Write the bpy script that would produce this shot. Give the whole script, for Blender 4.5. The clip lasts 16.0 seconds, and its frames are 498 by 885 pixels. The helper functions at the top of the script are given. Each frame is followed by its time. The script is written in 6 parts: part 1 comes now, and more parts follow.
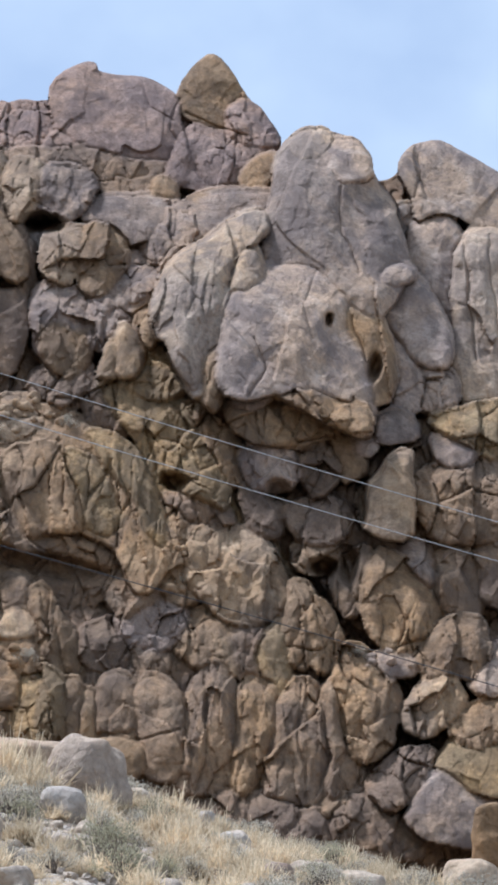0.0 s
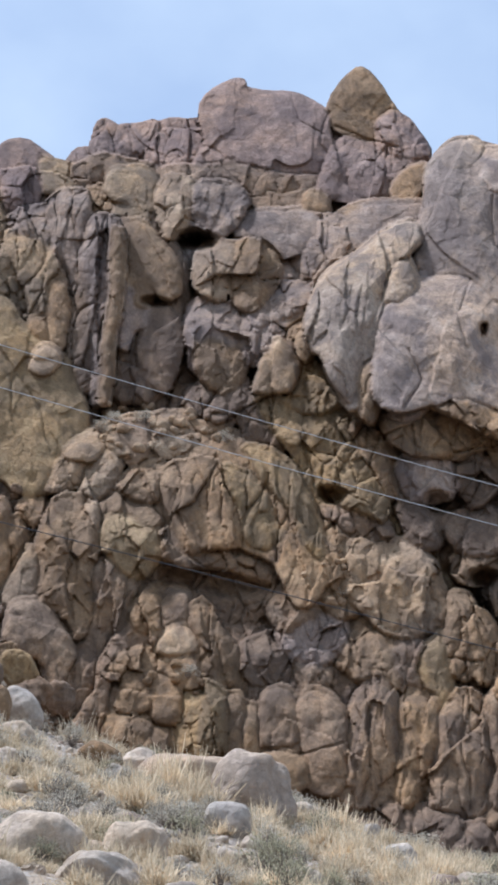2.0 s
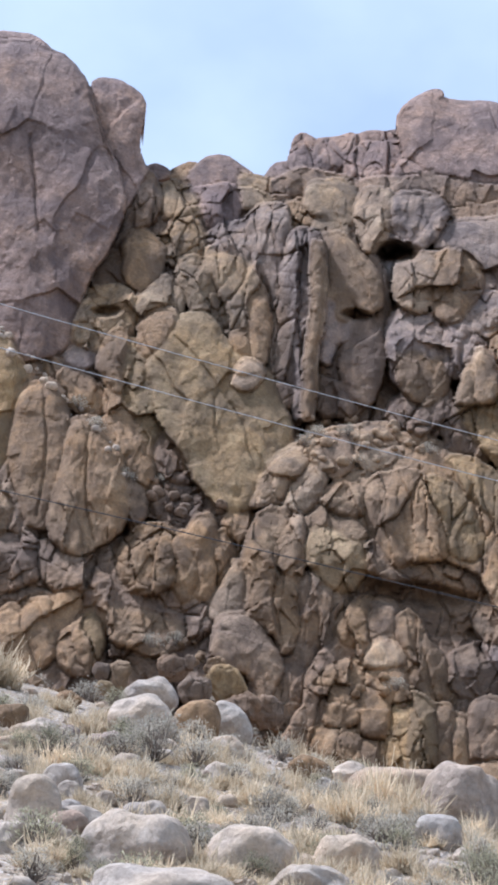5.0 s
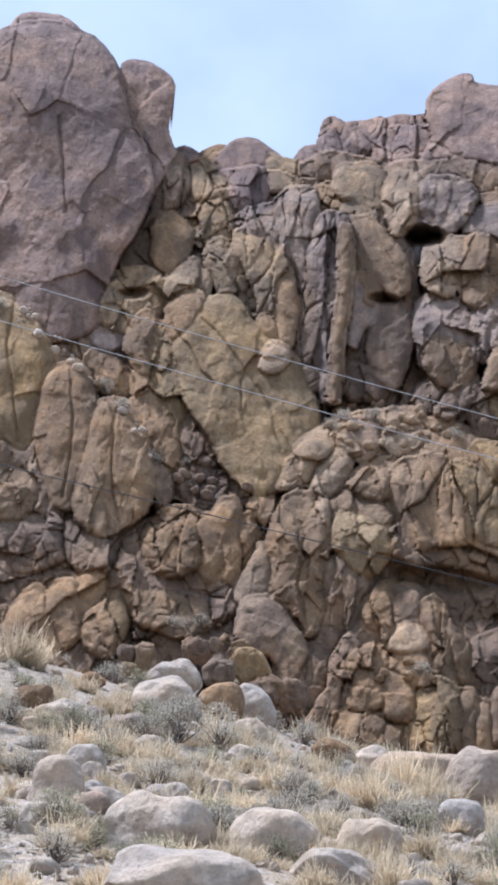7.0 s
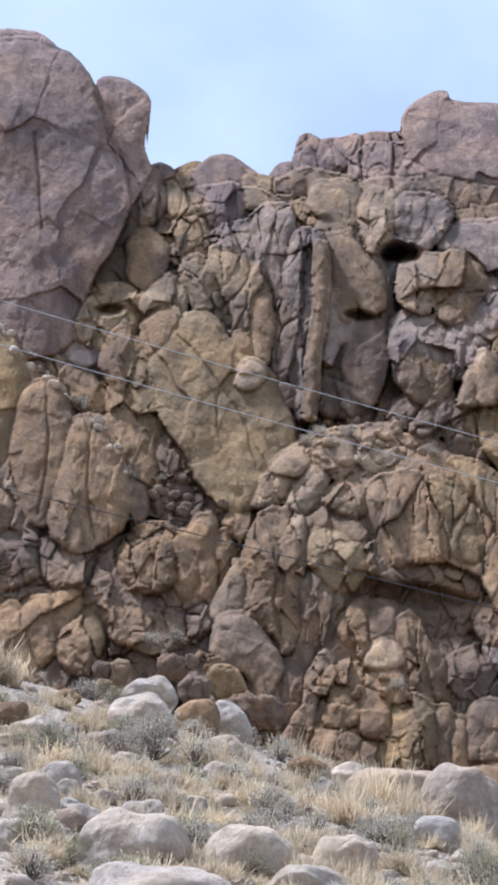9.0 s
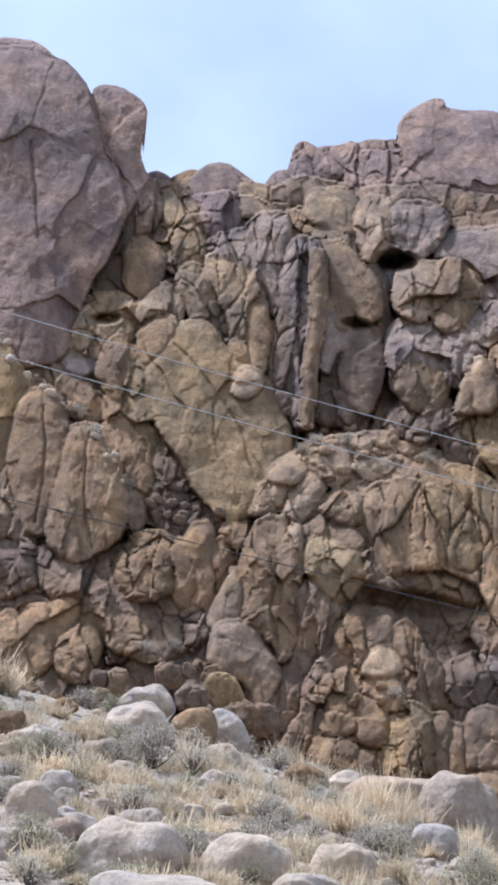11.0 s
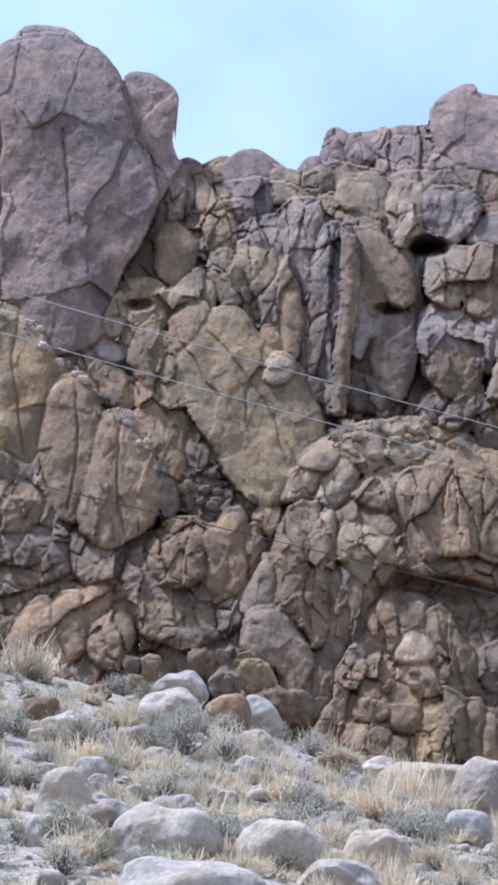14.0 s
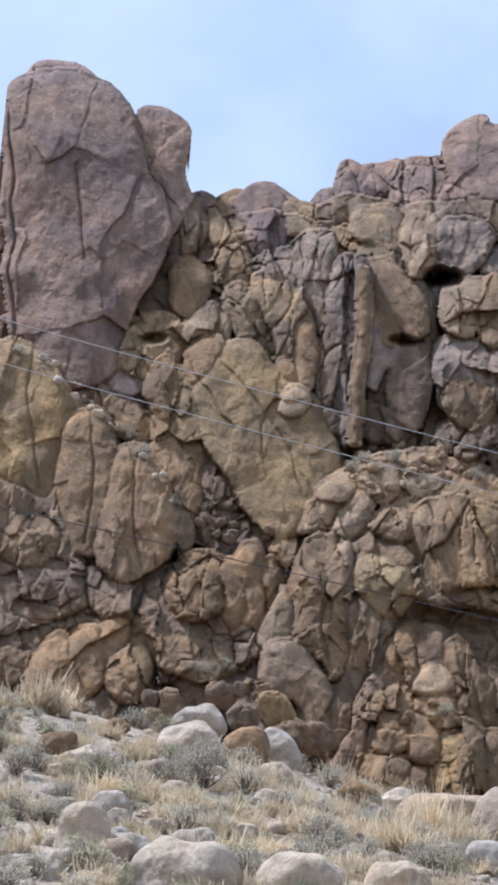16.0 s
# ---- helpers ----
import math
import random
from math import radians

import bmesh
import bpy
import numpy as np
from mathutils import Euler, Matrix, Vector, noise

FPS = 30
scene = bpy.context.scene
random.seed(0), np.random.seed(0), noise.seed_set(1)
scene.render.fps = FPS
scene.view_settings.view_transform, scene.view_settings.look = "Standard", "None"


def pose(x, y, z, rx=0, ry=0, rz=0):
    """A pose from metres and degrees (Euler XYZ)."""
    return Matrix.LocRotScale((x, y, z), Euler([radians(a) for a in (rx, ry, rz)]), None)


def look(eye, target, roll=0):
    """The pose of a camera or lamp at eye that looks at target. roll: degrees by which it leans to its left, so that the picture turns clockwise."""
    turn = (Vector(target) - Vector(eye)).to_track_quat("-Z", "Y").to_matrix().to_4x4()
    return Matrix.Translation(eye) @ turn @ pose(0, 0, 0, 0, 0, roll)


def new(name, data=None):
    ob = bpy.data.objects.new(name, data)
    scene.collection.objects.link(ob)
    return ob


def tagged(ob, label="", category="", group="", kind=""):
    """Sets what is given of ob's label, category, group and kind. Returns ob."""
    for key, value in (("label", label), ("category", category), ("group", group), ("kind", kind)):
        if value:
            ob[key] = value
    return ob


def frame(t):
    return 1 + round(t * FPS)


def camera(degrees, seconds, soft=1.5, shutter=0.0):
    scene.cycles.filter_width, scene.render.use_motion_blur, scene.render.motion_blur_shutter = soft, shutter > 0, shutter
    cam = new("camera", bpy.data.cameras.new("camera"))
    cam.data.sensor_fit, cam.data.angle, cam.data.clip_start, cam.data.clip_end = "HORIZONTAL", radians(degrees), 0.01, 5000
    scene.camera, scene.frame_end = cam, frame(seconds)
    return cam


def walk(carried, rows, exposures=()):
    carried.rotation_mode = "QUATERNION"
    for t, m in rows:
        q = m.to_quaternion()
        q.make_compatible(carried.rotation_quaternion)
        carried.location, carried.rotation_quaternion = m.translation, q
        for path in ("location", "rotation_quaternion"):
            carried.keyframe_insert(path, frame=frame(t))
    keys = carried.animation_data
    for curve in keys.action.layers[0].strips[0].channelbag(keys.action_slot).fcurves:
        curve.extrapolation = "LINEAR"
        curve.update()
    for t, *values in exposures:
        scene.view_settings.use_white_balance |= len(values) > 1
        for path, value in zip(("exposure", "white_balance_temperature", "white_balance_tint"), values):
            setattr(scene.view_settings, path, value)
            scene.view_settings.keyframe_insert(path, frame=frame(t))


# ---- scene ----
cam = camera(10.08, 16.0, soft=3.4)
EYE = 1.6
# seconds, tilt, lean, turn: the camera stays in one spot and pans
ROWS = [
    (0.0, 105.310, -4.549, -7.169),
    (0.5, 105.279, -4.530, -6.590),
    (1.0, 105.228, -4.544, -5.613),
    (1.5, 105.303, -4.389, -4.667),
    (2.0, 105.323, -4.185, -3.761),
    (2.5, 105.389, -4.017, -2.810),
    (3.0, 105.505, -3.857, -1.833),
    (3.5, 105.536, -3.854, -1.071),
    (4.0, 105.508, -3.834, -0.510),
    (4.5, 105.361, -3.941, -0.044),
    (5.0, 105.278, -4.265, 0.511),
    (7.5, 104.870, -4.918, 0.883),
    (8.0, 104.899, -4.845, 0.799),
    (8.5, 105.019, -4.789, 0.557),
    (9.0, 105.281, -4.776, 0.412),
    (11.5, 105.454, -4.521, 0.373),
    (12.0, 105.325, -4.309, 0.353),
    (12.5, 105.257, -4.319, 0.459),
    (13.0, 105.259, -4.417, 0.605),
    (13.5, 105.265, -4.519, 0.788),
    (14.0, 105.120, -4.656, 1.064),
    (14.5, 104.814, -4.904, 1.176),
    (15.0, 104.867, -4.847, 1.156),
    (15.5, 105.285, -4.624, 1.226),
    (16.0, 105.739, -4.206, 1.523),
]
walk(cam, [(t, pose(0, 0, EYE, tilt, lean, turn)) for t, tilt, lean, turn in ROWS], [(0.0, 0.62, 5080, 12.3), (0.5, 0.52, 5080, 12.3), (1.0, 0.38, 5080, 12.3), (1.5, 0.42, 5080, 12.3), (2.2, 0.64, 5050, 13.8), (3.0, 0.77, 5020, 15.3), (11.5, 0.79, 5000, 15.8), (12.5, 0.87, 4600, 15.8), (15.0, 0.87, 4600, 15.8), (15.7, 0.74, 4980, 15.3), (16.0, 0.68, 5080, 13.8)])

# ---- sky and sun ----
SUN = Vector((-0.50, 0.16, 0.85)).normalized()
world = bpy.data.worlds.new("sky")
scene.world = world
world.use_nodes = True
wn, wl = world.node_tree.nodes, world.node_tree.links
wn.clear()
sky = wn.new("ShaderNodeTexSky")
sky.sky_type, sky.sun_disc = "NISHITA", False
sky.sun_elevation = math.asin(SUN.z)
sky.sun_rotation = math.atan2(SUN.x, SUN.y)
sky.altitude, sky.air_density, sky.dust_density, sky.ozone_density = 1200, 1.0, 2.2, 1.0
# thin high cloud, drawn out in streaks
wco = wn.new("ShaderNodeTexCoord")
wmap = wn.new("ShaderNodeMapping")
wmap.inputs["Scale"].default_value = (5.0, 5.0, 7.0)
wmap.inputs["Rotation"].default_value = (0.2, 0.5, 0.3)
wno = wn.new("ShaderNodeTexNoise")
wno.inputs["Scale"].default_value = 1.6
wno.inputs["Detail"].default_value = 5.0
wno.inputs["Roughness"].default_value = 0.45
wra = wn.new("ShaderNodeValToRGB")
wra.color_ramp.elements[0].position, wra.color_ramp.elements[1].position = 0.40, 0.58
wra.color_ramp.elements[0].color, wra.color_ramp.elements[1].color = (0.70,) * 3 + (1,), (1.0,) * 3 + (1,)
wmx = wn.new("ShaderNodeMix")
wmx.data_type = "RGBA"
wmx.inputs["B"].default_value = (5.75, 6.2, 6.35, 1)
wbg = wn.new("ShaderNodeBackground")
wbg.inputs["Strength"].default_value = 0.08
wout = wn.new("ShaderNodeOutputWorld")
wl.new(wco.outputs["Generated"], wmap.inputs["Vector"])
wl.new(wmap.outputs["Vector"], wno.inputs["Vector"])
wl.new(wno.outputs["Fac"], wra.inputs["Fac"])
wl.new(wra.outputs["Color"], wmx.inputs["Factor"])
wl.new(sky.outputs["Color"], wmx.inputs["A"])
wl.new(wmx.outputs["Result"], wbg.inputs["Color"])
wl.new(wbg.outputs["Background"], wout.inputs["Surface"])
sun = new("sun", bpy.data.lights.new("sun", "SUN"))
sun.data.energy, sun.data.angle, sun.data.color = 4.1, radians(6.0), (1.0, 0.915, 0.80)
sun.matrix_world = look(SUN * 300, (0, 0, 0))


# ---- materials ----
def material(name):
    m = bpy.data.materials.new(name)
    m.use_nodes = True
    nt = m.node_tree
    bsdf = nt.nodes["Principled BSDF"]
    return m, nt, bsdf


def node(nt, kind, **values):
    n = nt.nodes.new(kind)
    for key, value in values.items():
        n.inputs[key].default_value = value
    return n


def mapped(nt, scale, turn=(0, 0, 0), space="Object"):
    """Texture places in metres, stretched by scale."""
    if space == "World":
        source = nt.nodes.new("ShaderNodeNewGeometry").outputs["Position"]
    else:
        source = nt.nodes.new("ShaderNodeTexCoord").outputs["Object"]
    mp = node(nt, "ShaderNodeMapping", Scale=scale, Rotation=turn)
    nt.links.new(source, mp.inputs["Vector"])
    return mp.outputs["Vector"]


def ramp(nt, source, stops):
    r = nt.nodes.new("ShaderNodeValToRGB")
    e = r.color_ramp.elements
    while len(e) < len(stops):
        e.new(0.5)
    for el, (pos, col) in zip(e, stops):
        el.position = pos
        el.color = (*col, 1) if isinstance(col, tuple) else (col, col, col, 1)
    nt.links.new(source, r.inputs["Fac"])
    return r.outputs["Color"]


def blend(nt, fac, a, b, mode="MIX"):
    m = nt.nodes.new("ShaderNodeMix")
    m.data_type, m.blend_type = "RGBA", mode
    for sock, v in (("Factor", fac), ("A", a), ("B", b)):
        if isinstance(v, (int, float)):
            m.inputs[sock].default_value = v if sock == "Factor" else (v, v, v, 1)
        elif isinstance(v, tuple):
            m.inputs[sock].default_value = (*v, 1)
        else:
            nt.links.new(v, m.inputs[sock])
    return m.outputs["Result"]


def bumped(nt, bsdf, layers):
    """Stacks bump layers of (height, strength, distance)."""
    last = None
    for height, strength, distance in layers:
        b = node(nt, "ShaderNodeBump", Strength=strength, Distance=distance)
        nt.links.new(height, b.inputs["Height"])
        if last:
            nt.links.new(last, b.inputs["Normal"])
        last = b.outputs["Normal"]
    nt.links.new(last, bsdf.inputs["Normal"])


def granite(name, body, warm, cool, dark, pale, stain=0.5, joints=1.0, tinted=False):
    """Weathered granite: grain, warm and cool patches, rust and dark water streaks, joints, pitting."""
    m, nt, bsdf = material(name)
    at = mapped(nt, (1, 1, 1), space="World")
    big = node(nt, "ShaderNodeTexNoise", Scale=0.28, Detail=4.0, Roughness=0.6)
    mid = node(nt, "ShaderNodeTexNoise", Scale=1.1, Detail=6.0, Roughness=0.65, Distortion=0.6)
    grain = node(nt, "ShaderNodeTexNoise", Scale=9.0, Detail=5.0, Roughness=0.75)
    fine = node(nt, "ShaderNodeTexNoise", Scale=3.2, Detail=8.0, Roughness=0.7)
    for n in (big, mid, grain, fine):
        nt.links.new(at, n.inputs["Vector"])
    drips = node(nt, "ShaderNodeTexNoise", Scale=1.0, Detail=5.0, Roughness=0.6, Distortion=0.3)
    nt.links.new(mapped(nt, (1.5, 1.5, 0.16), (0.05, 0.1, 0), "World"), drips.inputs["Vector"])
    info = nt.nodes.new("ShaderNodeObjectInfo")
    if tinted:
        tint = nt.nodes.new("ShaderNodeAttribute")
        tint.attribute_name = "tint"
        body = tint.outputs["Color"]
        warm, cool = blend(nt, 1.0, body, (1.14, 0.99, 0.80), "MULTIPLY"), blend(nt, 1.0, body, (0.66, 0.65, 0.72), "MULTIPLY")
        dark, pale = blend(nt, 1.0, body, (0.36, 0.35, 0.37), "MULTIPLY"), blend(nt, 1.0, body, (1.3, 1.34, 1.4), "MULTIPLY")
    patch = ramp(nt, big.outputs["Fac"], [(0.40, 0.0), (0.60, 1.0)])
    c = blend(nt, 0.3, blend(nt, patch, warm, cool), body)
    c = blend(nt, ramp(nt, mid.outputs["Fac"], [(0.5, 0.0), (0.72, 0.7)]), c, pale)
    c = blend(nt, ramp(nt, mid.outputs["Fac"], [(0.30, 0.75 * stain), (0.46, 0.0)]), c, dark)
    c = blend(nt, ramp(nt, drips.outputs["Fac"], [(0.50, 0.0), (0.66, stain)]), c, dark)
    c = blend(nt, ramp(nt, fine.outputs["Fac"], [(0.3, 0.55), (0.5, 0.0)]), c, dark)
    c = blend(nt, 0.28, c, ramp(nt, grain.outputs["Fac"], [(0.32, 0.05), (0.68, 0.75)]), "OVERLAY")
    if tinted:
        # desert varnish and painted cool shade: dark blue-grey patches with ragged edges, drawn out down the face
        crust = node(nt, "ShaderNodeTexNoise", Scale=0.55, Detail=8.0, Roughness=0.62, Distortion=0.5)
        nt.links.new(mapped(nt, (1.2, 1.0, 0.7), (0.1, 0.3, 0.2), "World"), crust.inputs["Vector"])
        varnish_shade = blend(nt, 1.0, body, (0.44, 0.44, 0.50), "MULTIPLY")
        c = blend(nt, ramp(nt, crust.outputs["Fac"], [(0.50, 0.0), (0.60, 0.72)]), c, varnish_shade)
    tone = ramp(nt, info.outputs["Random"], [(0.0, 0.88), (1.0, 1.1)])
    c = blend(nt, 1.0, c, tone, "MULTIPLY")
    bsdf.inputs["Roughness"].default_value = 0.9
    bsdf.inputs["Specular IOR Level"].default_value = 0.25
    crack = nt.nodes.new("ShaderNodeTexVoronoi")
    crack.feature = "DISTANCE_TO_EDGE"
    crack.inputs["Scale"].default_value = 0.42
    wob = blend(nt, 0.5, mapped(nt, (1, 1, 0.4), (0.2, 0.15, 0.1), "World"), mid.outputs["Color"], "ADD")
    nt.links.new(wob, crack.inputs["Vector"])
    # joints come and go
    here = ramp(nt, big.outputs["Fac"], [(0.50, 0.0), (0.62, 1.0)])
    groove = blend(nt, here, ramp(nt, crack.outputs["Distance"], [(0.0, 0.0), (0.035, 1.0)]), 1.0)
    crack2 = nt.nodes.new("ShaderNodeTexVoronoi")
    crack2.feature = "DISTANCE_TO_EDGE"
    crack2.inputs["Scale"].default_value = 1.5
    nt.links.new(blend(nt, 0.4, mapped(nt, (1.1, 1, 0.4), (0.1, -0.2, 0.3), "World"), mid.outputs["Color"], "ADD"), crack2.inputs["Vector"])
    groove2 = blend(nt, ramp(nt, mid.outputs["Fac"], [(0.50, 0.0), (0.60, 1.0)]), ramp(nt, crack2.outputs["Distance"], [(0.0, 0.0), (0.04, 1.0)]), 1.0)
    # darker colour along the joints
    seams = blend(nt, 1.0, groove, groove2, "MULTIPLY")
    c = blend(nt, ramp(nt, seams, [(0.1, 0.35 * joints), (0.8, 0.0)]), c, dark)
    nt.links.new(c, bsdf.inputs["Base Color"])
    bumped(nt, bsdf, [(groove, 0.5 * joints, 0.2), (groove2, 0.5 * joints, 0.1), (mid.outputs["Fac"], 0.2, 0.3), (fine.outputs["Fac"], 0.6, 0.2), (grain.outputs["Fac"], 0.6, 0.05)])
    return m


# base colours of the rock: mauve, grey, pale, ochre, tan, dark (some of it painted shade), whitish
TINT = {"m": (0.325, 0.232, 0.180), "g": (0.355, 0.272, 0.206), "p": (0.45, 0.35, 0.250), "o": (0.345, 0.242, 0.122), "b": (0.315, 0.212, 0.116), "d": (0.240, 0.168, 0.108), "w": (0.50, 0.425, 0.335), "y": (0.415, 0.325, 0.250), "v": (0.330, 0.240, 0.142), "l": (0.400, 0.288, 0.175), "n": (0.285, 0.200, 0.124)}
STONE = {"m": ("mauve_granite", 0.5, 0.4), "g": ("grey_granite", 0.5, 0.5), "p": ("pale_granite", 0.4, 0.5), "o": ("ochre_granite", 0.5, 0.8), "b": ("tan_granite", 0.5, 0.8), "d": ("dark_granite", 0.5, 0.8), "w": ("white_granite", 0.16, 0.12), "y": ("cream_granite", 0.4, 0.4), "v": ("olive_granite", 0.5, 0.5), "l": ("light_tan_granite", 0.4, 0.4), "n": ("brown_granite", 0.5, 0.5)}


def times(c, k):
    return tuple(a * b for a, b in zip(c, k))


SKIN = {k: granite(n, TINT[k], times(TINT[k], (1.14, 0.99, 0.80)), times(TINT[k], (0.76, 0.78, 0.86)), times(TINT[k], (0.42, 0.41, 0.43)), times(TINT[k], (1.32, 1.36, 1.42)), stain, joints) for k, (n, stain, joints) in STONE.items()}
BEDROCK = granite("bedrock_granite", (0.3,) * 3, (0.3,) * 3, (0.3,) * 3, (0.1,) * 3, (0.4,) * 3, 0.65, 0.4, True)


# ---- noise in bulk ----
def hashed(ix, iy, iz, seed):
    h = (ix.astype(np.uint32) * np.uint32(374761393)) ^ (iy.astype(np.uint32) * np.uint32(668265263)) ^ (iz.astype(np.uint32) * np.uint32(2246822519)) ^ np.uint32((seed * 3266489917) & 0xFFFFFFFF)
    h = (h ^ (h >> np.uint32(15))) * np.uint32(2246822519)
    h = (h ^ (h >> np.uint32(13))) * np.uint32(3266489917)
    return h ^ (h >> np.uint32(16))


def smooth_noise(p, seed):
    """Gradient noise at the rows of p, about -0.7 to 0.7."""
    f = np.floor(p)
    i = f.astype(np.int64)
    u = p - f
    s = u * u * u * (u * (u * 6 - 15) + 10)
    total = np.zeros(len(p))
    for dx in (0, 1):
        for dy in (0, 1):
            for dz in (0, 1):
                h = hashed(i[:, 0] + dx, i[:, 1] + dy, i[:, 2] + dz, seed)
                gx = (h & np.uint32(1023)).astype(float) / 511.5 - 1
                gy = ((h >> np.uint32(10)) & np.uint32(1023)).astype(float) / 511.5 - 1
                gz = ((h >> np.uint32(20)) & np.uint32(1023)).astype(float) / 511.5 - 1
                w = np.abs(1 - dx - s[:, 0]) * np.abs(1 - dy - s[:, 1]) * np.abs(1 - dz - s[:, 2])
                total += w * (gx * (u[:, 0] - dx) + gy * (u[:, 1] - dy) + gz * (u[:, 2] - dz))
    return total


def cells(p, seed):
    """Cell noise: the gap to the next cell and a random number for the cell."""
    f = np.floor(p).astype(np.int64)
    d1 = np.full(len(p), 9.0)
    d2 = np.full(len(p), 9.0)
    own = np.zeros(len(p))
    for dx in (-1, 0, 1):
        for dy in (-1, 0, 1):
            for dz in (-1, 0, 1):
                c = f + (dx, dy, dz)
                h = hashed(c[:, 0], c[:, 1], c[:, 2], seed)
                q = np.stack([(h >> np.uint32(k)) & np.uint32(1023) for k in (0, 10, 20)], 1) / 1023.0
                d = np.sqrt(((c + q - p) ** 2).sum(1))
                near = d < d1
                d2 = np.where(near, d1, np.minimum(d2, d))
                own = np.where(near, (h >> np.uint32(5)) % np.uint32(997) / 997.0, own)
                d1 = np.minimum(d1, d)
    return d2 - d1, own


def facets(p, seed):
    """Flat cells: the gap to the next cell, a random number for the cell, and the height of its slanting face."""
    f = np.floor(p).astype(np.int64)
    d1, d2 = np.full(len(p), 9.0), np.full(len(p), 9.0)
    own, slant = np.zeros(len(p)), np.zeros(len(p))
    for dx in (-1, 0, 1):
        for dy in (-1, 0, 1):
            c = f + (dx, dy)
            h = hashed(c[:, 0], c[:, 1], c[:, 0] * 0, seed)
            q = np.stack([(h >> np.uint32(k)) & np.uint32(1023) for k in (0, 10)], 1) / 1023.0
            away = p - c - q
            d = np.sqrt((away ** 2).sum(1))
            near = d < d1
            d2 = np.where(near, d1, np.minimum(d2, d))
            turn = (h >> np.uint32(20)) % np.uint32(628) / 100.0
            own = np.where(near, (h >> np.uint32(5)) % np.uint32(997) / 997.0, own)
            slant = np.where(near, away[:, 0] * np.cos(turn) + away[:, 1] * np.sin(turn), slant)
            d1 = np.minimum(d1, d)
    return d2 - d1, own, slant


def fractal(p, seed, octaves, rough=0.5):
    total, amp = np.zeros(len(p)), 1.0
    for k in range(octaves):
        total += amp * smooth_noise(p * 2.0 ** k + 17.3 * k, seed + k)
        amp *= rough
    return total


# ---- meshes ----
def quads(name, verts, faces, mat, smooth=True):
    me = bpy.data.meshes.new(name)
    me.vertices.add(len(verts))
    me.vertices.foreach_set("co", np.asarray(verts, dtype=np.float32).ravel())
    n = len(faces)
    me.loops.add(4 * n)
    me.loops.foreach_set("vertex_index", np.asarray(faces, dtype=np.int32).ravel())
    me.polygons.add(n)
    me.polygons.foreach_set("loop_start", np.arange(0, 4 * n, 4, dtype=np.int32))
    me.polygons.foreach_set("use_smooth", np.full(n, smooth))
    me.update(calc_edges=True)
    me.validate()
    me.materials.append(mat)
    return me


BALLS = {}


def ball(n):
    """A cube-sphere of n x n quads a side, closed, with its points drawn towards the front (-y)."""
    if n not in BALLS:
        g = np.tan(np.linspace(-1, 1, n + 1) * math.pi / 4)
        a, b = np.meshgrid(g, g, indexing="ij")
        one = np.ones_like(a)
        sides = [(one, a, b), (-one, b, a), (b, one, a), (a, -one, b), (a, b, one), (b, a, -one)]
        pts = np.concatenate([np.stack([s.ravel() for s in side], 1) for side in sides])
        k = np.arange((n + 1) * (n + 1)).reshape(n + 1, n + 1)
        face = np.stack([k[:-1, :-1], k[1:, :-1], k[1:, 1:], k[:-1, 1:]], -1).reshape(-1, 4)
        faces = np.concatenate([face + i * (n + 1) ** 2 for i in range(6)])
        key = np.round(pts, 5)
        _, first, back = np.unique(key, axis=0, return_index=True, return_inverse=True)
        pts, faces = pts[first], back.ravel()[faces]
        pts /= np.linalg.norm(pts, axis=1, keepdims=True)
        pts += np.array((0, -0.55, 0))
        pts /= np.linalg.norm(pts, axis=1, keepdims=True)
        BALLS[n] = (pts, faces)
    return BALLS[n]


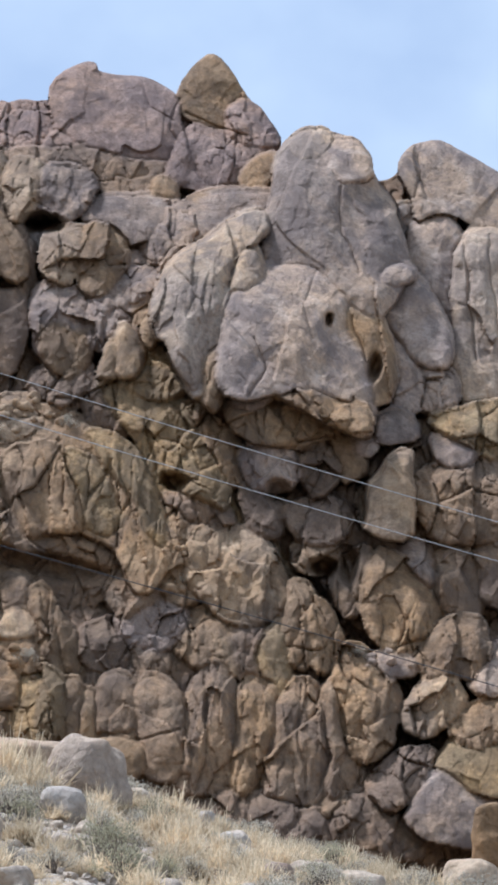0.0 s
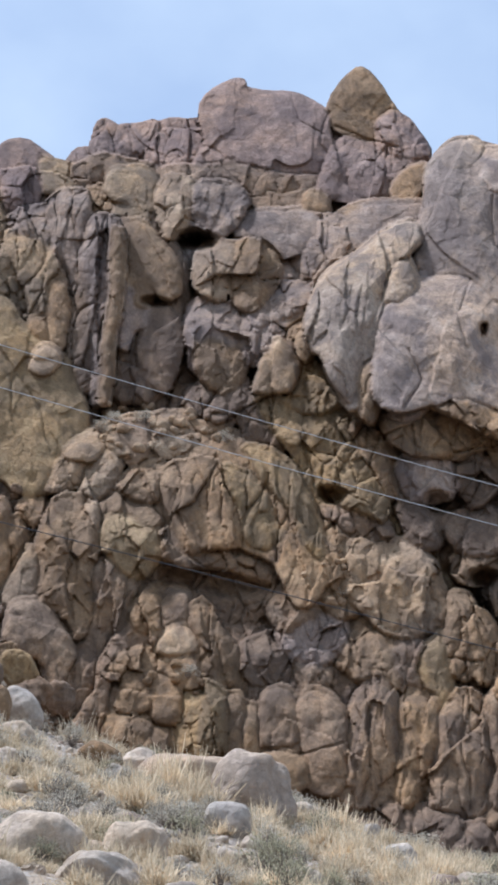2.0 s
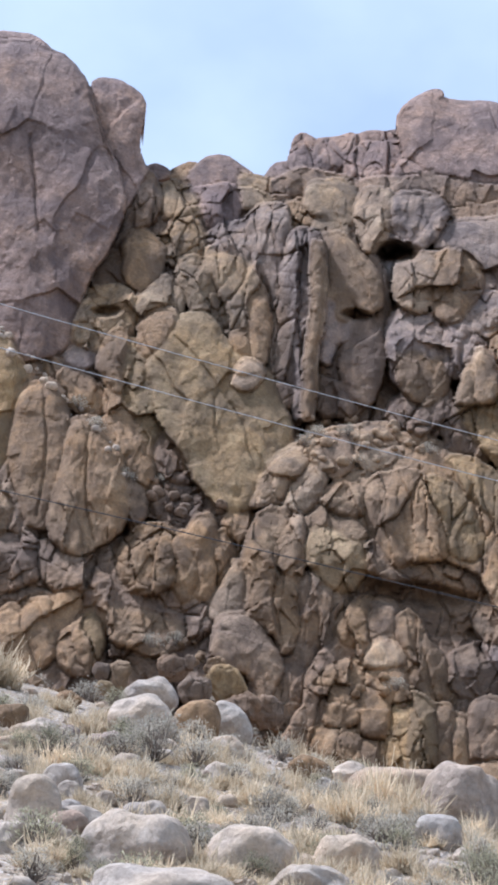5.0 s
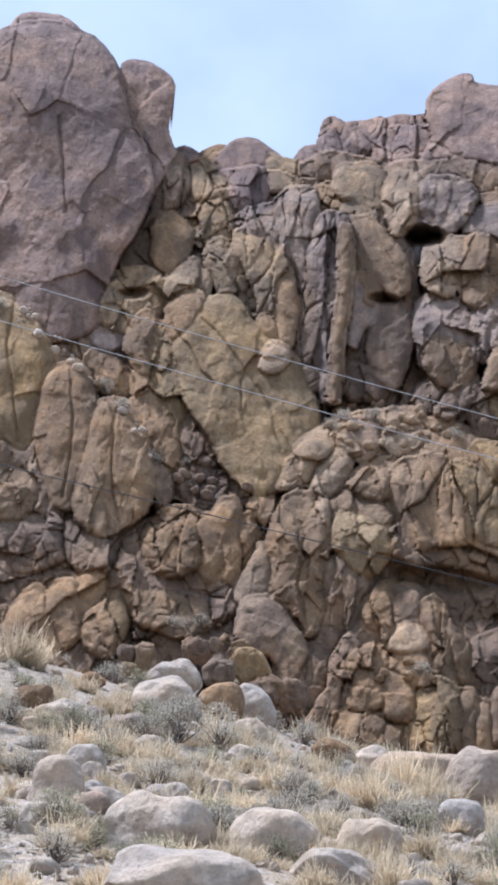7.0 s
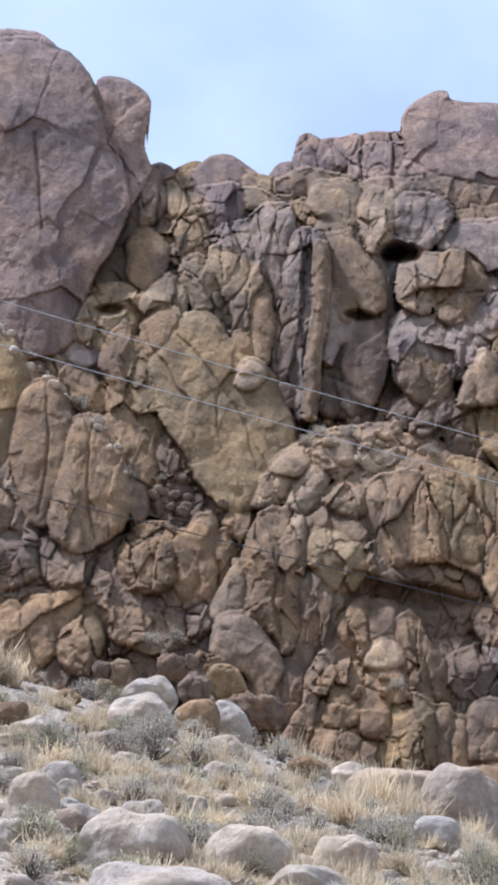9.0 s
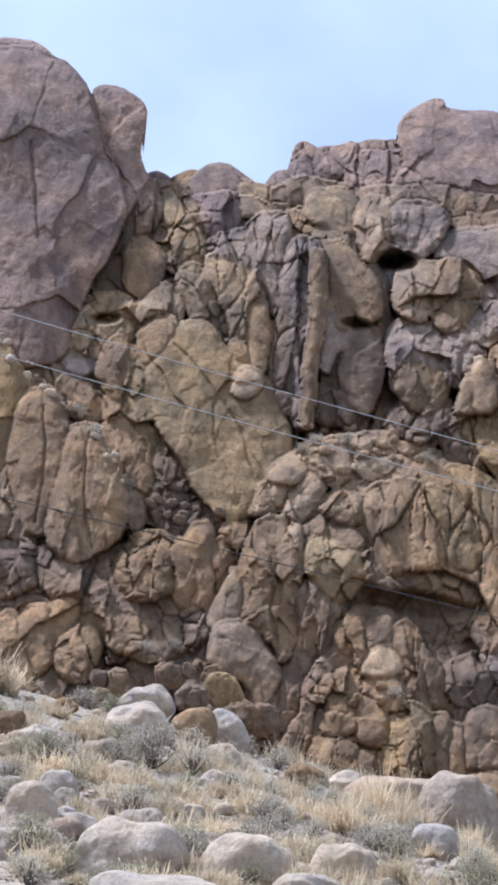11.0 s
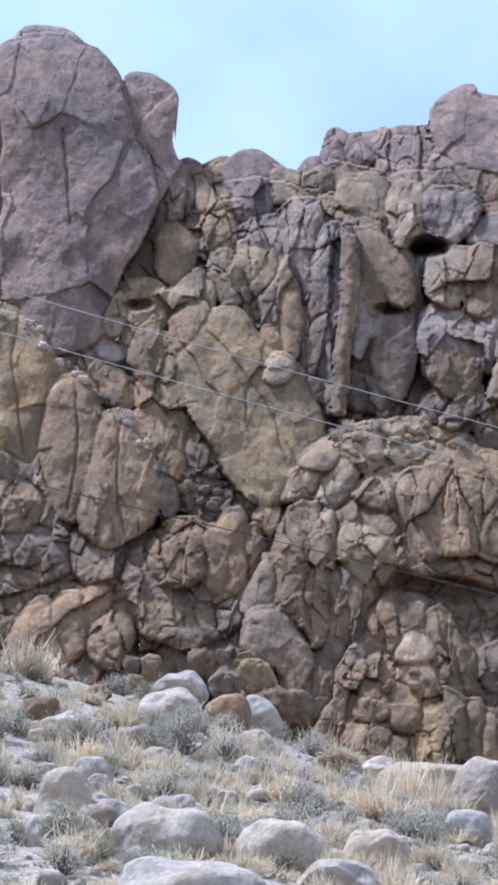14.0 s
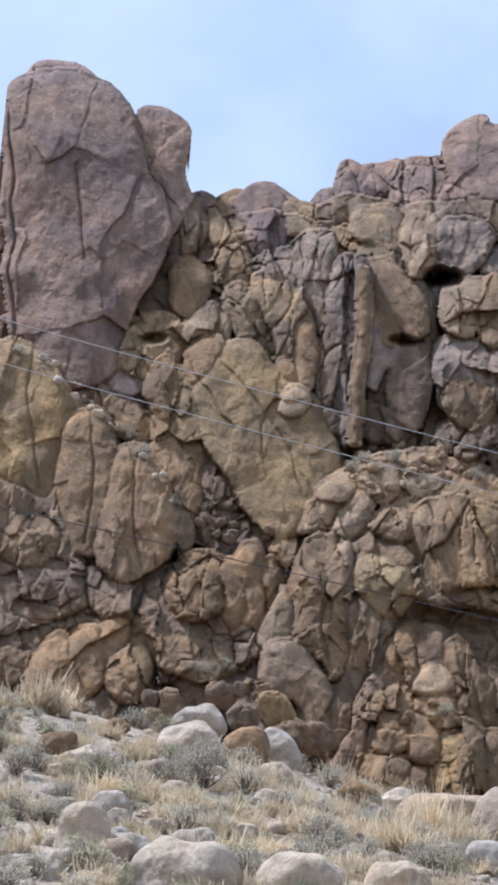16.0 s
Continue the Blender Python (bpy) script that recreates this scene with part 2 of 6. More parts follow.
def stone_points(n, w, d, h, seed, box=2.3, taper=0.0, block=0.0, tall=1.9, cut=0.2, lump=0.07, rough=1.0, cuts=16):
    """Points of a weathered block w x d x h: a rounded box, lumpy, split by joints into pillowed blocks."""
    u, faces = ball(n)
    r = (np.abs(u) ** box).sum(1) ** (-1 / box)
    p = u * r[:, None]
    nrm = np.sign(p) * np.abs(p) ** (box - 1) / np.array((w, d, h))
    nrm /= np.linalg.norm(nrm, axis=1, keepdims=True) + 1e-9
    # flat weathered faces, softened at their edges
    rng = np.random.default_rng(seed)
    for i in range(cuts):
        m = rng.normal(0, 1, 3)
        m /= np.linalg.norm(m)
        over = p @ m - rng.uniform(0.66, 0.95) * np.abs(m).sum() ** 0.35
        p = p - np.where(over > 0, over - 0.05 * (1 - np.exp(-over / 0.05)), 0)[:, None] * m
    k = 1 - taper * (p[:, 2] + 1) * 0.5 + taper * 0.25
    p[:, 0] *= k
    p[:, 1] *= k
    p = p * np.array((w, d, h)) * 0.5
    size = (w * d * h) ** (1 / 3)
    q = p + seed * 7.31
    p = p + nrm * (size * lump * 1.5 * smooth_noise(q / (size * 0.42), seed))[:, None]
    p = p + nrm * (size * lump * 0.22 * fractal(q / (size * 0.17), seed + 5, 2))[:, None]
    if block > 0:
        at = q + 0.35 * block * np.stack([smooth_noise(q / (block * 0.9) + 31.7 * i, seed + 9) for i in range(3)], 1)
        gap, own = cells(at / (block, block, block * tall), seed + 2)
        gap2, own2 = cells(at / (block * 0.42, block * 0.42, block * 0.42 * tall), seed + 3)
        some = np.clip(0.5 + 2.2 * smooth_noise(q / (block * 1.7) + 5.5, seed + 13), 0, 1)
        push = block * cut * (1.15 * some * (1 - np.exp(-gap * 18.0)) + 0.12 * (1 - np.exp(-gap * 3.0)) + 1.0 * (own - 0.5))
        push += block * cut * 0.13 * (some * (1 - np.exp(-gap2 * 14.0)) + 1.2 * (own2 - 0.5))
        p = p + nrm * (push - block * cut * 0.6)[:, None]
    low, high = p.min(0), p.max(0)
    p = (p - (low + high) / 2) * np.array((w, d, h)) / (high - low)
    p = p + nrm * (rough * 0.065 * fractal(q / 0.5, seed + 21, 3, 0.55) * min(1.0, size / 2.0))[:, None]
    return p, faces


# ---- the ground, one sheet from the road to the horizon ----
def rise(x, y):
    """Height of the bare ground."""
    x, y = np.asarray(x, dtype=float), np.asarray(y, dtype=float)
    xc = np.clip(x, -14, 16)
    u = np.clip(y, 26, 61) - 45
    slope = 7.58601 - 0.08892 * xc - 0.00196 * xc * xc + 0.22663 * u - 0.00818 * u * xc - 0.00054 * u * u
    near = np.clip((y - 8) / 18, 0, 1)
    z = slope * near * near * (3 - 2 * near)
    z = z + 0.05 * np.clip(y - 61, 0, 12)
    z = z + 0.36 * np.clip(y - 72, 0, 66)
    side = np.clip((np.abs(x - 6) - 60) / 240, 0, 1)
    z = z * (1 - side * side * (3 - 2 * side))
    far = np.clip((y - 142) / 400, 0, 1)
    return z * (1 - far * far * (3 - 2 * far))


def uneven(x, y):
    p = np.stack([np.ravel(x), np.ravel(y), np.zeros(np.size(x))], 1)
    soft = 0.22 * fractal(p / 2.6, 3, 4, 0.5) * np.clip((p[:, 1] - 10) / 14, 0, 1)
    return rise(p[:, 0], p[:, 1]) + soft


def ground_material():
    m, nt, bsdf = material("desert_ground")
    at = mapped(nt, (1, 1, 1), space="World")
    big = node(nt, "ShaderNodeTexNoise", Scale=0.6, Detail=5.0, Roughness=0.6)
    mid = node(nt, "ShaderNodeTexNoise", Scale=5.0, Detail=6.0, Roughness=0.7)
    pebble = node(nt, "ShaderNodeTexVoronoi", Scale=7.0)
    small = node(nt, "ShaderNodeTexVoronoi", Scale=19.0)
    for n in (big, mid, pebble, small):
        nt.links.new(at, n.inputs["Vector"])
    c = blend(nt, ramp(nt, big.outputs["Fac"], [(0.35, 0.0), (0.65, 1.0)]), (0.28, 0.22, 0.155), (0.40, 0.325, 0.24))
    c = blend(nt, ramp(nt, mid.outputs["Fac"], [(0.35, 0.7), (0.5, 0.0)]), c, (0.21, 0.165, 0.12))
    stones = ramp(nt, pebble.outputs["Color"], [(0.0, (0.30, 0.26, 0.23)), (1.0, (0.5, 0.45, 0.39))])
    c = blend(nt, ramp(nt, pebble.outputs["Distance"], [(0.35, 0.75), (0.5, 0.0)]), c, stones)
    nt.links.new(c, bsdf.inputs["Base Color"])
    bsdf.inputs["Roughness"].default_value = 0.95
    bsdf.inputs["Specular IOR Level"].default_value = 0.2
    bumped(nt, bsdf, [(ramp(nt, pebble.outputs["Distance"], [(0.0, 1.0), (0.6, 0.0)]), 0.8, 0.08), (ramp(nt, small.outputs["Distance"], [(0.0, 1.0), (0.6, 0.0)]), 0.7, 0.03), (mid.outputs["Fac"], 0.6, 0.05)])
    return m


def ground_sheet():
    xs = np.concatenate([np.linspace(-900, -60, 14)[:-1], np.linspace(-60, -16, 40)[:-1], np.linspace(-16, 20, 180)[:-1], np.linspace(20, 70, 40)[:-1], np.linspace(70, 900, 14)])
    ys = np.concatenate([np.linspace(-900, -20, 12)[:-1], np.linspace(-20, 26, 40)[:-1], np.linspace(26, 70, 220)[:-1], np.linspace(70, 145, 110)[:-1], np.linspace(145, 1200, 20)])
    gx, gy = np.meshgrid(xs, ys, indexing="ij")
    v = np.stack([gx.ravel(), gy.ravel(), uneven(gx, gy)], 1)
    k = np.arange(gx.size).reshape(gx.shape)
    f = np.stack([k[:-1, :-1], k[1:, :-1], k[1:, 1:], k[:-1, 1:]], -1).reshape(-1, 4)
    # rock where it climbs under the cliff, stony soil elsewhere
    me = quads("ground", v, f, ground_material())
    me.materials.append(SKIN["d"])
    steep = (v[f[:, 0], 1] > 65) & (v[f[:, 0], 1] < 200) & (np.abs(v[f[:, 0], 0]) < 120)
    me.polygons.foreach_set("material_index", steep.astype(np.int32))
    return tagged(new("ground", me), "stony desert hillside rising to the foot of the cliff", "ground", kind="structure")


ground_sheet()

# ---- the cliff, rock by rock ----
TONE = {"m": "mauve-grey", "g": "grey", "p": "pale cream", "o": "ochre", "b": "tan", "d": "dark brown", "w": "whitish", "y": "cream-grey", "v": "olive-tan", "l": "light tan", "n": "grey-brown"}
FORM = {
    "crag": ("broken_rock", "fractured granite rock at the cliff foot", "rock", "rocks at the cliff foot"),
    "boulder": ("boulder", "rounded weathered boulder at the cliff foot", "boulder", "boulders at the cliff foot"),
}
COUNT = [0]


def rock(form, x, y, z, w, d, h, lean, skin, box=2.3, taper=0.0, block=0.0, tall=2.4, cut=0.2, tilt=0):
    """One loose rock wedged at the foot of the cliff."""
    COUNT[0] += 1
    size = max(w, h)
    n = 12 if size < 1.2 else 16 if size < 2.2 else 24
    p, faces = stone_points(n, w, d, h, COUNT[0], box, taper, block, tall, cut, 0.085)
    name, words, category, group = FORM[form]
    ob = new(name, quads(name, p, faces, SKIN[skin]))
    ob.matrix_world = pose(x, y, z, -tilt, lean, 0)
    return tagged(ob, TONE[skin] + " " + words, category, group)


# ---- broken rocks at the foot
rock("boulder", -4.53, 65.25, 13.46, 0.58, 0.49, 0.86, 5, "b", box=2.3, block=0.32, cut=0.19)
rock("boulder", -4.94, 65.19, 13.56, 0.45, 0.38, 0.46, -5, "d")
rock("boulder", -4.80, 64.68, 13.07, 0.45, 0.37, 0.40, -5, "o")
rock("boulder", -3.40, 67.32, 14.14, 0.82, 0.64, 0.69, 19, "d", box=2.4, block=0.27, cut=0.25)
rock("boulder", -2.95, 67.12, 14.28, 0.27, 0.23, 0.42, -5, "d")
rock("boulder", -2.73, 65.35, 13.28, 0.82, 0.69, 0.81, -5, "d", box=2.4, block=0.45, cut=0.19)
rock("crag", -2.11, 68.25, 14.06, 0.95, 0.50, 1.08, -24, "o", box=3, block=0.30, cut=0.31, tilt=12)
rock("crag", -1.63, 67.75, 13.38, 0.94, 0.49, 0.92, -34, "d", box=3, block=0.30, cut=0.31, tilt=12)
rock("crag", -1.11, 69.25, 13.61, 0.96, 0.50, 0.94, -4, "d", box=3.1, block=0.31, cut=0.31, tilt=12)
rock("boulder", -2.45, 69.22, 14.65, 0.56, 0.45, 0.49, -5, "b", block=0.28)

MASS = []


def formation(name, x, y, z, label, category):
    """A rock formation; the faces that follow are its parts."""
    ob = new(name)
    ob.location = (x, y, z)
    MASS.append(tagged(ob, label, category, "rock formations of the cliff"))


# ---- the cliff: faces that grow out of the bedrock and meet in joints ----
FACES, JOINTS, HOLLOWS = [], [], []
KIND = {"s": "slab", "k": "block", "b": "broken_face", "c": "column", "f": "fluted_face", "r": "rubble_face"}
# fractures of each kind of face: size of the pieces, how tall they are for their width, how far they stand out
FRACTURE = {
    "s": ((2.6, 1.4, 0.11), (0.9, 1.4, 0.05), (0.38, 1.2, 0.03)),
    "f": ((1.0, 4.5, 0.24), (0.45, 3.5, 0.10), (0.25, 2.0, 0.04)),
    "c": ((1.5, 2.5, 0.24), (0.66, 3.6, 0.22), (0.30, 2.0, 0.08)),
    "k": ((1.3, 1.6, 0.28), (0.55, 1.6, 0.15), (0.26, 1.4, 0.07)),
    "b": ((1.4, 1.5, 0.22), (0.6, 1.5, 0.17), (0.25, 1.3, 0.06)),
    "r": ((0.85, 1.2, 0.2), (0.36, 1.1, 0.13), (0.2, 1.0, 0.05)),
}


def face(kind, skin, y, lean, swell, edge, outline):
    """A face of the cliff: its outline on the upright plane at y, how it leans back, how far it swells and over what width its edge is rounded."""
    ring = np.array(outline)
    after = np.roll(ring, -1, 0)
    ring = np.stack([0.78 * ring + 0.22 * after, 0.22 * ring + 0.78 * after], 1).reshape(-1, 2)
    FACES.append((kind, skin, y, lean, swell, edge, ring, len(MASS) - 1))


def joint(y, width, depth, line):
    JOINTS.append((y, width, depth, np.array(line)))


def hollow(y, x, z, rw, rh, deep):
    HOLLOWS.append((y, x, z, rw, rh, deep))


def along(px, pz, a, b):
    """Distance of points from the stretch a to b."""
    ex, ez = b - a
    t = np.clip(((px - a[0]) * ex + (pz - a[1]) * ez) / (ex * ex + ez * ez + 1e-9), 0, 1)
    return np.hypot(px - a[0] - t * ex, pz - a[1] - t * ez)


def within(px, pz, ring, edge):
    """Distance from the outline, positive inside. A face rounds off at its top, less at its sides, and runs on into the rock below."""
    spin = 1 if (ring[:, 0] * np.roll(ring[:, 1], -1) - ring[:, 1] * np.roll(ring[:, 0], -1)).sum() > 0 else -1
    d, deep = np.full(px.shape, 1e9), np.full(px.shape, 1e9)
    for a, b in zip(ring, np.roll(ring, -1, 0)):
        away = along(px, pz, a, b)
        up = -spin * (b[0] - a[0]) / (np.hypot(*(b - a)) + 1e-9)
        d = np.minimum(d, away)
        deep = np.minimum(deep, away * (1 - 0.4 * max(up, 0)) + edge * (0.42 + (-0.42 * up if up > 0 else -0.48 * up)))
    inside = np.zeros(px.shape, dtype=bool)
    for a, b in zip(ring, np.roll(ring, -1, 0)):
        cross = (a[1] > pz) != (b[1] > pz)
        inside ^= cross & (px < (b[0] - a[0]) * (pz - a[1]) / (b[1] - a[1] + 1e-12) + a[0])
    return np.where(inside, d, -d), np.where(inside, deep, deep - 2 * d)


SURFACE = {}


def cliff():
    """The relief, laid out by bearing and slope from the road; y is how far the rock lies there."""
    step = 0.0005
    qs, ps = np.arange(-0.150, 0.232, step), np.arange(0.086, 0.462, step)
    gq, gp = np.meshgrid(qs, ps, indexing="ij")
    sheet = np.stack([gq.ravel() * 100, gp.ravel() * 100, np.zeros(gq.size)], 1)

    def wave(size, seed):
        return smooth_noise(sheet / size + seed * 1.37, seed).reshape(gq.shape)

    wx = 0.45 * wave(1.4, 60) + 0.10 * wave(0.42, 61)
    wz = 0.45 * wave(1.4, 62) + 0.10 * wave(0.42, 63)
    behind = 66.83 / (1 - 0.55 * gp) + 3.5
    Y = np.full(gq.shape, 1e6)
    owner = np.full(gq.shape, -1, dtype=np.int32)
    cover = np.full(gq.shape, -9.0)
    for i, (kind, skin, y, lean, swell, edge, ring, mass) in enumerate(FACES):
        rng = np.random.default_rng(i)
        low, high = ring.min(0) - 0.5, ring.max(0) + 0.5
        i0, i1 = np.searchsorted(qs, (low[0] / y, high[0] / y))
        j0, j1 = np.searchsorted(ps, ((low[1] - EYE) / y, (high[1] - EYE) / y))
        if i0 == i1 or j0 == j1:
            continue
        at = np.s_[i0:i1, j0:j1]
        px, pz = gq[at] * y, gp[at] * y + EYE
        cx, cz = ring.mean(0)
        far = cz > 34
        bend = 0.35 if far else 0.5
        d, deep = within(px + bend * wx[at], pz + bend * wz[at], ring, edge)
        d = d + (0.05 if far else 0.16)
        t = np.clip(deep / edge, 0, 1)
        p3 = np.stack([px.ravel(), pz.ravel(), np.full(px.size, i * 3.7)], 1)
        lump = smooth_noise(p3 / (0.9 * edge + 0.55), 80).reshape(px.shape) + 0.4 * smooth_noise(p3 / (0.4 * edge + 0.3), 81).reshape(px.shape)
        out = swell * (np.sqrt(1 - (1 - t) ** 2) if kind in "sf" else 1 - (1 - t) ** 1.6) + 0.35 * swell * (1 - np.exp(-np.maximum(deep, 0) / (1.8 * edge))) + 0.30 * swell * lump * t
        # steep by itself, yet part of the slope on which the whole cliff lies back
        slope = behind[at] - 3.5
        own = 0.6 if lean < 0.6 else 0.1
        here = (1 - own) * (slope + y - 66.83 / (1 - 0.55 * (cz - EYE) / y)) + own * (y + lean * (pz - cz)) + rng.uniform(-0.2, 0.2) * (px - cx) - 0.95 * out
        better = (d > 0) & (here < Y[at])
        Y[at] = np.where(better, here, Y[at])
        owner[at] = np.where(better, i, owner[at])
        cover[at] = np.maximum(cover[at], d)
    bare = owner < 0
    # the last covered place in each column is the skyline
    rows = np.arange(len(ps))
    last = np.where(~bare, rows, -1).max(1)
    below = rows[None, :] <= last[:, None]
    Y = np.where(bare, behind - 2.4, Y)
    for i in range(60):
        empty = owner < 0
        if not (empty & below).any():
            break
        for shift, axis in ((1, 1), (-1, 1), (1, 0), (-1, 0)):
            near = np.roll(owner, shift, axis)
            owner = np.where((owner < 0) & (near >= 0), near, owner)
    owner = np.maximum(owner, 0)
    # open joints where one face meets the next
    crease = np.zeros(gq.shape)
    crease[1:] = np.maximum(crease[1:], owner[1:] != owner[:-1])
    crease[:, 1:] = np.maximum(crease[:, 1:], owner[:, 1:] != owner[:, :-1])
    for k in range(3):
        crease[1:-1, 1:-1] = np.maximum(crease[1:-1, 1:-1], 0.24 * (crease[:-2, 1:-1] + crease[2:, 1:-1] + crease[1:-1, :-2] + crease[1:-1, 2:]))
    push = -0.09 * crease * np.clip(0.5 + 1.5 * wave(1.7, 68), 0.05, 1)
    kinds = np.array([f[0] for f in FACES])[owner]
    bent = np.stack([(gq * 90 + 0.4 * wx).ravel(), (gp * 90 + 0.4 * wz).ravel()], 1)
    bent[:, 0] += 0.27 * wave(6.0, 70).ravel()
    bent += 0.14 * np.stack([wave(0.8, 76).ravel(), wave(0.8, 77).ravel()], 1)
    shown = np.clip(0.2 + 2.2 * wave(2.2, 66), 0, 1)
    for kind, layers in FRACTURE.items():
        sel = kinds == kind
        for size, tall, deep in layers:
            gap, cell, slant = facets(bent[sel.ravel()] / (size, size * tall), int(size * 100) + ord(kind))
            crack = (1.4 if 0.4 < size < 2 else 0.8) * np.exp(-gap * size / 0.025) + 0.08 * np.exp(-gap * size / 0.12)
            push[sel] += deep * ((1.35 if size > 1 else 0.75) * slant + 0.7 * (cell - 0.5) - (0.35 if kind == "s" else 0.8) * shown[sel] * crack)
    push += 0.05 * wave(0.5, 71) + 0.025 * wave(0.24, 72) + 0.10 * wave(1.4, 73)
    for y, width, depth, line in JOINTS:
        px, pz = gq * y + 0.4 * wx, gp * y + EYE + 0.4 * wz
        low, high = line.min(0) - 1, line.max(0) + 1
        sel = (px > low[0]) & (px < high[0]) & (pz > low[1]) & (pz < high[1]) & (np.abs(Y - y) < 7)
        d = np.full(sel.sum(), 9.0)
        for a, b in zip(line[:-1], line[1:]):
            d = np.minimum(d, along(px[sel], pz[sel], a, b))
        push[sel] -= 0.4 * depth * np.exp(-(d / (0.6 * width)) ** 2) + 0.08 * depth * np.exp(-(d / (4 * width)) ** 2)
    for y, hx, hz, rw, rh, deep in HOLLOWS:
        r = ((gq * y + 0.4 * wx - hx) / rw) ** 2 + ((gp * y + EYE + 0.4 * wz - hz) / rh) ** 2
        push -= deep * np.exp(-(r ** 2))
    Y = Y - push
    SURFACE.update(qs=qs, ps=ps, Y=Y)
    # over the skyline the rock rounds off and falls away behind
    P = gp.copy()
    # open sky under the overhangs of the summit
    keep = below & ~(bare & (gp > 0.372))
    for i in range(len(qs)):
        j = last[i]
        if j < 0 or j + 14 >= len(ps):
            continue
        inner, outer = max(cover[i, j], 1e-3), min(cover[i, j + 1], -1e-3)
        top = ps[j] + step * min(1.0, inner / (inner - outer))
        k = np.arange(1, 13)
        P[i, j + 1:j + 13] = top - 0.0016 * (k - 1)
        Y[i, j + 1:j + 13] = Y[i, j] + 0.25 * k ** 1.6
        keep[i, j + 1:j + 13] = True
        owner[i, j + 1:j + 13] = owner[i, j]
    v = np.stack([gq * Y, Y, EYE + P * Y], -1).reshape(-1, 3)
    keep = keep.ravel() & (v[:, 2] > rise(v[:, 0], v[:, 1]) - 1.5)
    k = np.arange(gq.size).reshape(gq.shape)
    f = np.stack([k[:-1, :-1], k[1:, :-1], k[1:, 1:], k[:-1, 1:]], -1).reshape(-1, 4)
    f = f[keep[f].all(1)]
    # colour of each face, painted shade of dark ones included, fading into its neighbours
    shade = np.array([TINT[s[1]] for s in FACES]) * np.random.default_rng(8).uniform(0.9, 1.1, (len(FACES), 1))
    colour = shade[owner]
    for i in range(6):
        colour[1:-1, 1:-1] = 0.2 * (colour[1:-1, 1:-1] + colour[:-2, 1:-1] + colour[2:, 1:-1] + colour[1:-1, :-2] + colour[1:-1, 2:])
    colour = np.concatenate([colour.reshape(-1, 3), np.ones((gq.size, 1))], 1)
    fn = np.cross(v[f[:, 2]] - v[f[:, 0]], v[f[:, 3]] - v[f[:, 1]])
    vn = np.zeros_like(v)
    for c in range(4):
        for axis in range(3):
            vn[:, axis] += np.bincount(f[:, c], fn[:, axis], len(v))
    vn /= np.linalg.norm(vn, axis=1, keepdims=True) + 1e-12
    # every part in one piece: label the connected patches, and give specks to their neighbours
    grid = np.where(keep.reshape(gq.shape), owner, -2)
    for again in range(2):
        label = np.arange(grid.size).reshape(grid.shape)
        for i in range(400):
            before = label
            for axis in (0, 1):
                a, b = [slice(None)] * 2, [slice(None)] * 2
                a[axis], b[axis] = slice(1, None), slice(None, -1)
                a, b = tuple(a), tuple(b)
                same = grid[a] == grid[b]
                low = np.minimum(label[a], label[b])
                label = label.copy()
                label[a] = np.where(same, low, label[a])
                low = np.minimum(label[a], label[b])
                label[b] = np.where(same, low, label[b])
            label = label.ravel()[label]
            if (before == label).all():
                break
        found, back, count = np.unique(label, return_inverse=True, return_counts=True)
        speck = (count[back.ravel()].reshape(grid.shape) < 150) & (grid >= 0)
        for i in range(30 if again == 0 else 0):
            if not speck.any():
                break
            for shift, axis in ((1, 0), (-1, 0), (1, 1), (-1, 1)):
                ok = speck & ~np.roll(speck, shift, axis) & (np.roll(grid, shift, axis) >= 0)
                grid = np.where(ok, np.roll(grid, shift, axis), grid)
                speck = speck & ~ok
    owner = grid
    who = label.ravel()[f[:, 0]]
    order = np.argsort(who, kind="stable")
    for chunk in np.split(order, np.flatnonzero(np.diff(who[order])) + 1):
        kind, skin, y, lean, swell, edge, ring, mass = FACES[owner.ravel()[f[chunk[0], 0]]]
        used, local = np.unique(f[chunk], return_inverse=True)
        me = quads(KIND[kind], v[used] - np.array(MASS[mass].location), local.reshape(-1, 4), BEDROCK)
        tint = me.color_attributes.new("tint", "FLOAT_COLOR", "POINT")
        tint.data.foreach_set("color", colour[used].astype(np.float32).ravel())
        me.normals_split_custom_set_from_vertices(vn[used].tolist())
        ob = new(KIND[kind], me)
        ob.parent = MASS[mass]


formation("great_tower", -10.2, 84.7, 26.3, "massive smooth mauve-grey granite tower with layered cap", "rock tower")
face("s", "m", 83.4, 0.25, 1.32, 1.7, [(-12.57, 36.02), (-12.21, 36.43), (-11.09, 37.04), (-10.08, 36.95), (-9.22, 36.42), (-8.62, 35.68), (-8.23, 34.93), (-7.79, 33.81), (-7.24, 32.70), (-6.97, 31.58), (-7.37, 30.43), (-7.89, 29.28), (-8.15, 28.15), (-8.30, 26.85), (-10.71, 26.33), (-11.61, 27.92), (-12.08, 31.64)])
face("s", "m", 86.8, 0.3, 0.48, 0.6, [(-12.60, 37.85), (-12.22, 38.59), (-11.58, 38.85), (-10.72, 38.74), (-10.11, 38.31), (-10.01, 38.01), (-11.41, 38.01)])
face("s", "m", 85.0, 0.3, 0.21, 0.25, [(-12.51, 35.86), (-12.24, 36.81), (-10.78, 37.10), (-9.47, 36.84), (-8.75, 36.14), (-8.62, 35.91), (-10.15, 36.19), (-11.61, 36.00)])
